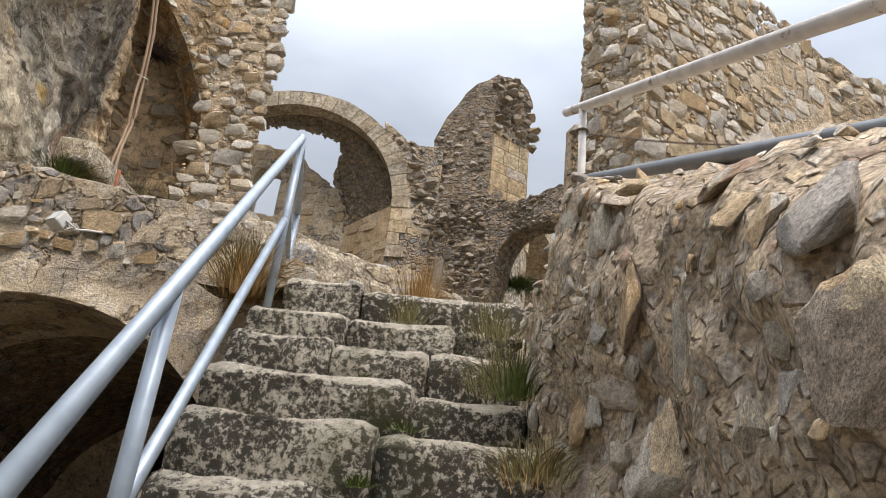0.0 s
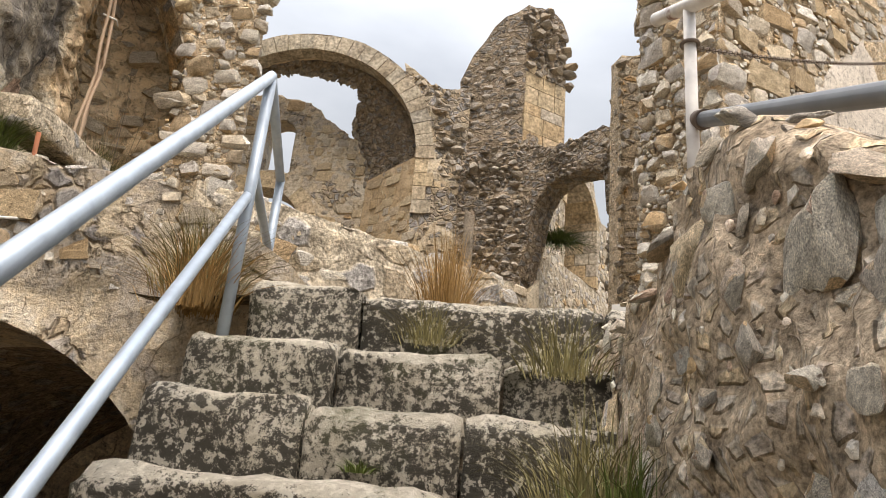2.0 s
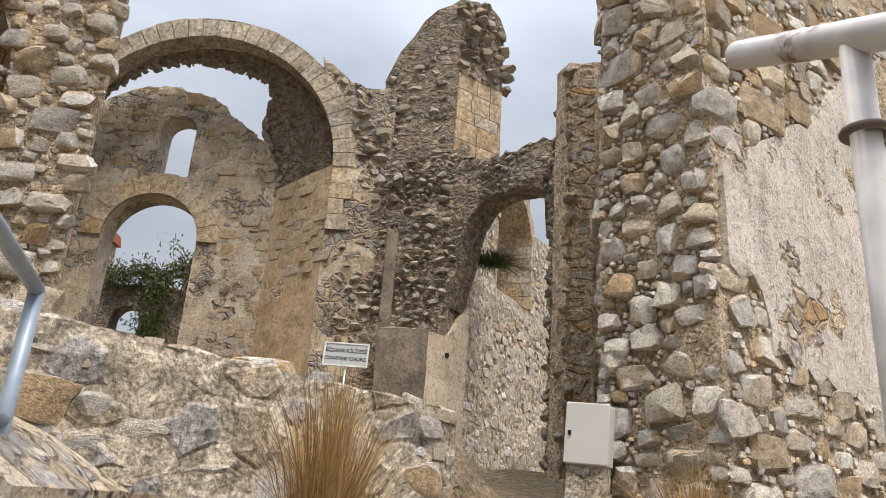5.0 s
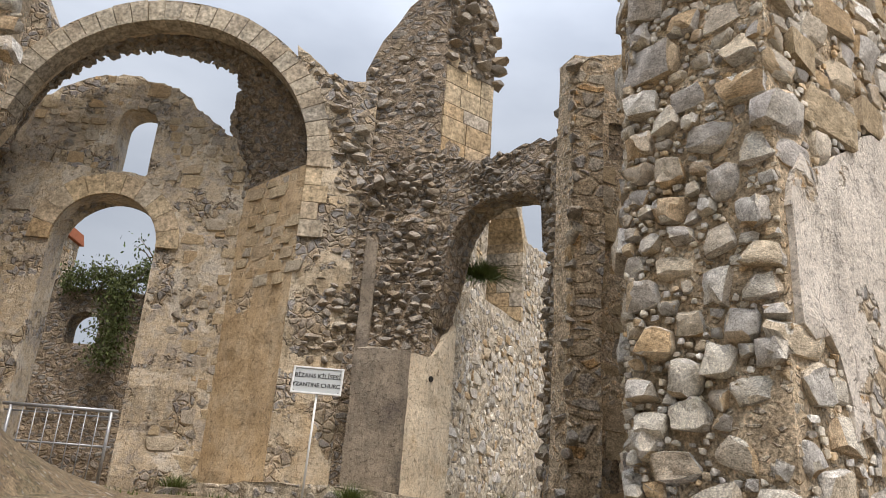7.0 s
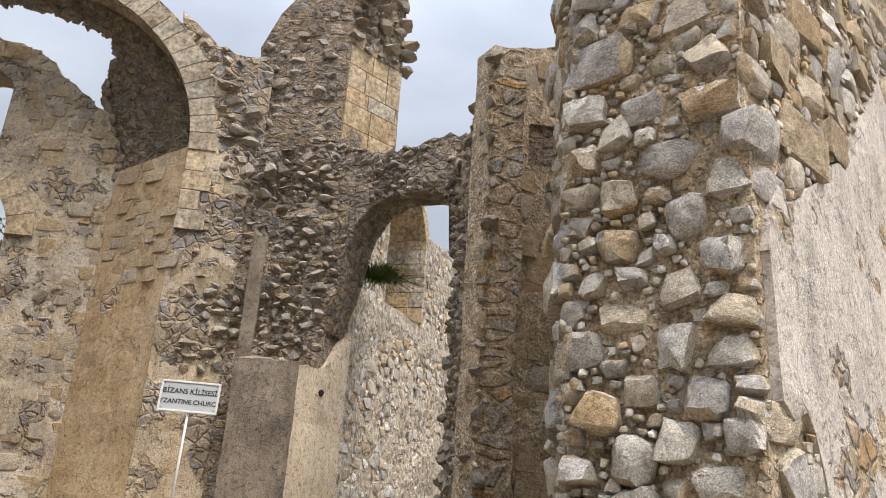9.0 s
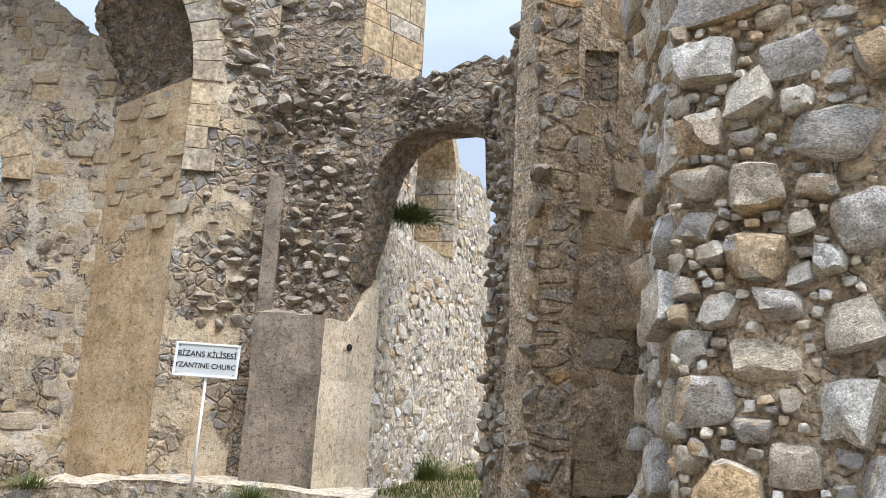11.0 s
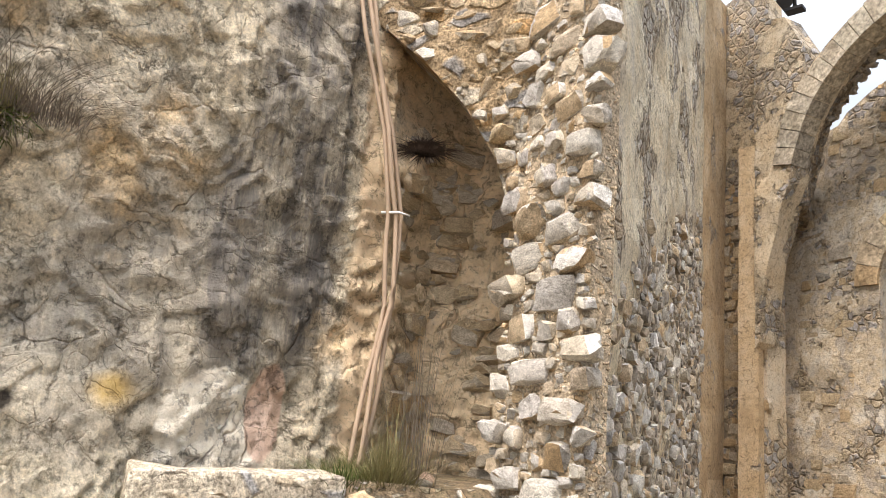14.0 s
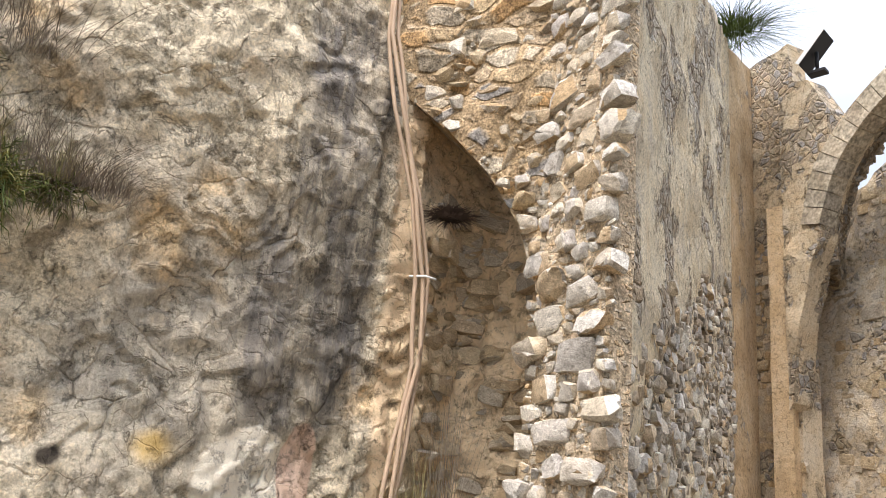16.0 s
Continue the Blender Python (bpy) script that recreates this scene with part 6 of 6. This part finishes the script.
def tree(at, seed, height, crown, n_leaf):
    """A small tree: tapered trunk, limbs, twigs and many single leaves."""
    t = thing("tree", "young leafy tree behind the church doorway", "tree")
    r = random.Random(seed)
    at = Vector(at)
    top = at + Vector((0.3, 0.1, height))
    pipe("trunk", [at, at + Vector((0.12, 0, height * 0.4)), at.lerp(top, 0.75), top], [0.09, 0.07, 0.045, 0.015], M_bark, t, segs=8)
    vs, fs = [], []
    for k in range(30):
        s = r.uniform(0.35, 1.0)
        a = r.uniform(0, 2 * math.pi)
        p0 = at.lerp(top, s)
        d = Vector((math.cos(a), math.sin(a), r.uniform(0.1, 0.9))).normalized()
        ln = crown * r.uniform(0.5, 1.1) * (1.2 - 0.5 * s)
        mid = p0 + d * ln * 0.5 + Vector((0, 0, 0.1))
        end = p0 + d * ln + Vector((0, 0, r.uniform(-0.1, 0.15)))
        pipe("limb", [p0, mid, end], [0.024, 0.014, 0.005], M_bark, t, segs=6)
        for j in range(n_leaf):
            q = p0.lerp(end, r.uniform(0.3, 1.05)) + Vector((r.gauss(0, 0.14), r.gauss(0, 0.14), r.gauss(0, 0.13)))
            e = pose(0, 0, 0, r.uniform(0, 360), r.uniform(0, 360), r.uniform(0, 360)).to_3x3()
            k0, sz = len(vs), r.uniform(0.035, 0.065)
            for c in ((-1, 0, 0), (0, -0.45, 0.1), (1, 0, 0), (0, 0.45, 0.1)):
                vs.append(tuple(q + e @ (Vector(c) * sz)))
            fs.append((k0, k0 + 1, k0 + 2, k0 + 3))
    me = bpy.data.meshes.new("crown")
    me.from_pydata(vs, [], fs)
    me.materials.append(M_leaf)
    ob = new("crown", me)
    ob.parent = t


tree((-6.6, 21.6, 3.7), 71, 5.6, 1.3, 26)
tree((-5.3, 21.2, 3.7), 72, 5.2, 1.2, 60)


def wall_bush():
    """Leafy creeper along the top of the back room wall, trailing down at one end."""
    t = thing("wall_bush", "green creeper spilling over the back room wall", "bush")
    r = random.Random(83)
    vs, fs = [], []
    for i in range(4600):
        if i < 2700:
            x = r.uniform(-7.7, -5.6)
            p = Vector((x, 20.05 + r.gauss(0, 0.16), 8.0 + r.gauss(0, 0.16) + 0.18 * noise.noise((x * 2.1, 0, 4)) + 0.1 * (x + 8)))
        else:
            q = r.random()
            p = Vector((-6.35 + r.gauss(0, 0.2), 19.8 + r.gauss(0, 0.15), 6.2 + 1.9 * q + r.gauss(0, 0.1)))
        e = pose(0, 0, 0, r.uniform(0, 360), r.uniform(0, 360), r.uniform(0, 360)).to_3x3()
        k0, sz = len(vs), r.uniform(0.03, 0.06)
        for c in ((-1, 0, 0), (0, -0.45, 0.1), (1, 0, 0), (0, 0.45, 0.1)):
            vs.append(tuple(p + e @ (Vector(c) * sz)))
        fs.append((k0, k0 + 1, k0 + 2, k0 + 3))
    me = bpy.data.meshes.new("leaves")
    me.from_pydata(vs, [], fs)
    me.materials.append(M_creeper)
    ob = new("leaves", me)
    ob.parent = t
    for k in range(7):
        x = -7.9 + 0.33 * k
        pipe("stem", [(x, 20.1, 7.75), (x + 0.1, 20.0, 8.0), (x + 0.35, 19.95, 8.15 + 0.05 * k)], [0.02, 0.014, 0.005], M_bark, t, segs=6)


wall_bush()


def far_house():
    t = thing("house_gable", "far stone turret with a red tile roof", "house")
    part("wall", box_bm(-9.9, -8.95, 22.2, 23.2, 3.0, 9.75, 0.03), M_rubble, t)
    for i in range(4):
        part("eave", box_bm(-9.98 + 0.02 * i, -8.87 - 0.02 * i, 22.12 + 0.02 * i, 23.28, 9.752 + 0.08 * i, 9.83 + 0.08 * i, 0.01), M_rooftile, t, "red tile course")


far_house()


# ---- small pieces of masonry ----
def corbel(x, y, z, k):
    put_stone(K_dark[k], mass, Matrix.Translation((x, y, z)) @ pose(0, 0, 0, 20, 70, 10) @ Matrix.Diagonal((0.15, 0.16, 0.15, 1)), "corbel")


corbel(-0.75, 14.36, 8.55, 2)
corbel(-1.05, 14.42, 8.5, 5)
wall("pilaster_strip", Face(mass_face.p(0.17, 0, 0.045).xy, mass_face.p(0.36, 0, 0.045).xy), [(0, 5.9), (0.19, 5.9)] + rag([(0.19, 7.6), (0, 7.75)], 0.06, 0.03), (), 0.2, M_cement, 0.1, 0.02, parent=mass, label="plain grey pilaster strip", kind="")
bb = bmesh.new()
for i in range(3):
    bmesh.ops.create_cube(bb, size=1, matrix=Matrix.Translation(te.p(te.len - 0.4, 5.55 + 0.14 * i, 0.02)) @ Matrix((te.u, -te.n, Vector((0, 0, 1)))).transposed().to_4x4() @ Matrix.Diagonal((0.5, 0.1, 0.05, 1)))
part("brick_course", bb, M_brick, tew, "thin red brick courses")
brick = thing("loose_tile", "broken red roof tile lying on the rubble wall", "tile")
bmx = bmesh.new()
rows = []
for i in range(9):
    a = math.pi * i / 8
    rows.append([bmx.verts.new((0.41 + 0.036 * j + 0.03 * math.cos(a), 3.66 - 0.03 * j + 0.026 * math.cos(a), 3.07 + 0.026 * math.sin(a))) for j in range(5)])
for a, b in zip(rows, rows[1:]):
    for j in range(4):
        bmx.faces.new((a[j], a[j + 1], b[j + 1], b[j]))
sh = part("shell", bmx, M_brick, brick, smooth=True)
so = sh.modifiers.new("thick", "SOLIDIFY")
so.thickness = 0.014


def white_pole():
    t = thing("pole", "white plastic pole end sticking out of the cliff bush", "pole")
    pipe("tube", [(-3.5, 3.66, 7.0), (-3.5, 3.85, 7.62), (-3.55, 4.0, 8.1)], 0.028, M_signframe, t)


white_pole()


def slab():
    t = thing("stone_slab", "long pale stone slab lying at the cliff foot", "stone")
    bm = box_bm(-3.72, -3.38, 5.9, 7.0, 4.62, 4.84, 0.03, 2)
    bmesh.ops.subdivide_edges(bm, edges=bm.edges[:], cuts=3, use_grid_fill=True)
    for v in bm.verts:
        v.co += Vector((noise.noise(v.co * 4), noise.noise(v.co * 4 + Vector((9, 0, 0))), noise.noise(v.co * 3))) * 0.03
    part("block", bm, M_light_wall, t, smooth=True)


slab()


def loose_stone(at, size, k, label):
    ob = new("loose_stone", K_near[k])
    ob.matrix_basis = Matrix.Translation(at) @ pose(0, 0, 0, 12 * k, 20, 35 * k) @ Matrix.Diagonal((size * 1.2, size, size * 0.75, 1))
    tagged(ob, label, "stone", "loose stones on the terrace")


for k, (x, y, d) in enumerate([(-3.42, 5.1, 0.08), (-2.9, 5.0, 0.07), (-3.25, 7.1, 0.12), (-3.0, 7.5, 0.16), (-3.3, 7.7, 0.1), (-2.7, 7.6, 0.09), (-3.6, 7.6, 0.08), (-2.4, 7.9, 0.07)]):
    loose_stone((x, y, yard_z(x, y) + d * 0.45), d, k, "pale loose limestone on the terrace soil")


def yard_grass():
    r = random.Random(91)
    vs, fs = [], []
    for i in range(5200):
        if i < 3600:
            s, o = r.uniform(0, 5.2), r.uniform(0.1, 1.5)
            p = nf.p(s, 0, o)
        else:
            p = Vector((r.uniform(-4.2, 0.8), r.uniform(12.6, 14.0), 0))
            if noise.noise(p * 1.4) < 0.12:
                continue
        p.z = yard_z(p.x, p.y) - 0.01
        h, a = r.uniform(0.03, 0.11), r.uniform(0, 6.28)
        w = Vector((math.cos(a), math.sin(a), 0)) * 0.009
        q = p + Vector((r.gauss(0, 0.03), r.gauss(0, 0.03), h))
        k0 = len(vs)
        vs += [tuple(p - w), tuple(p + w), tuple(q)]
        fs.append((k0, k0 + 1, k0 + 2))
    me = bpy.data.meshes.new("grass")
    me.from_pydata(vs, [], fs)
    me.materials.append(M_grass)
    tagged(new("grass", me), "short green grass on the nave floor", "grass", kind="stuff")


yard_grass()
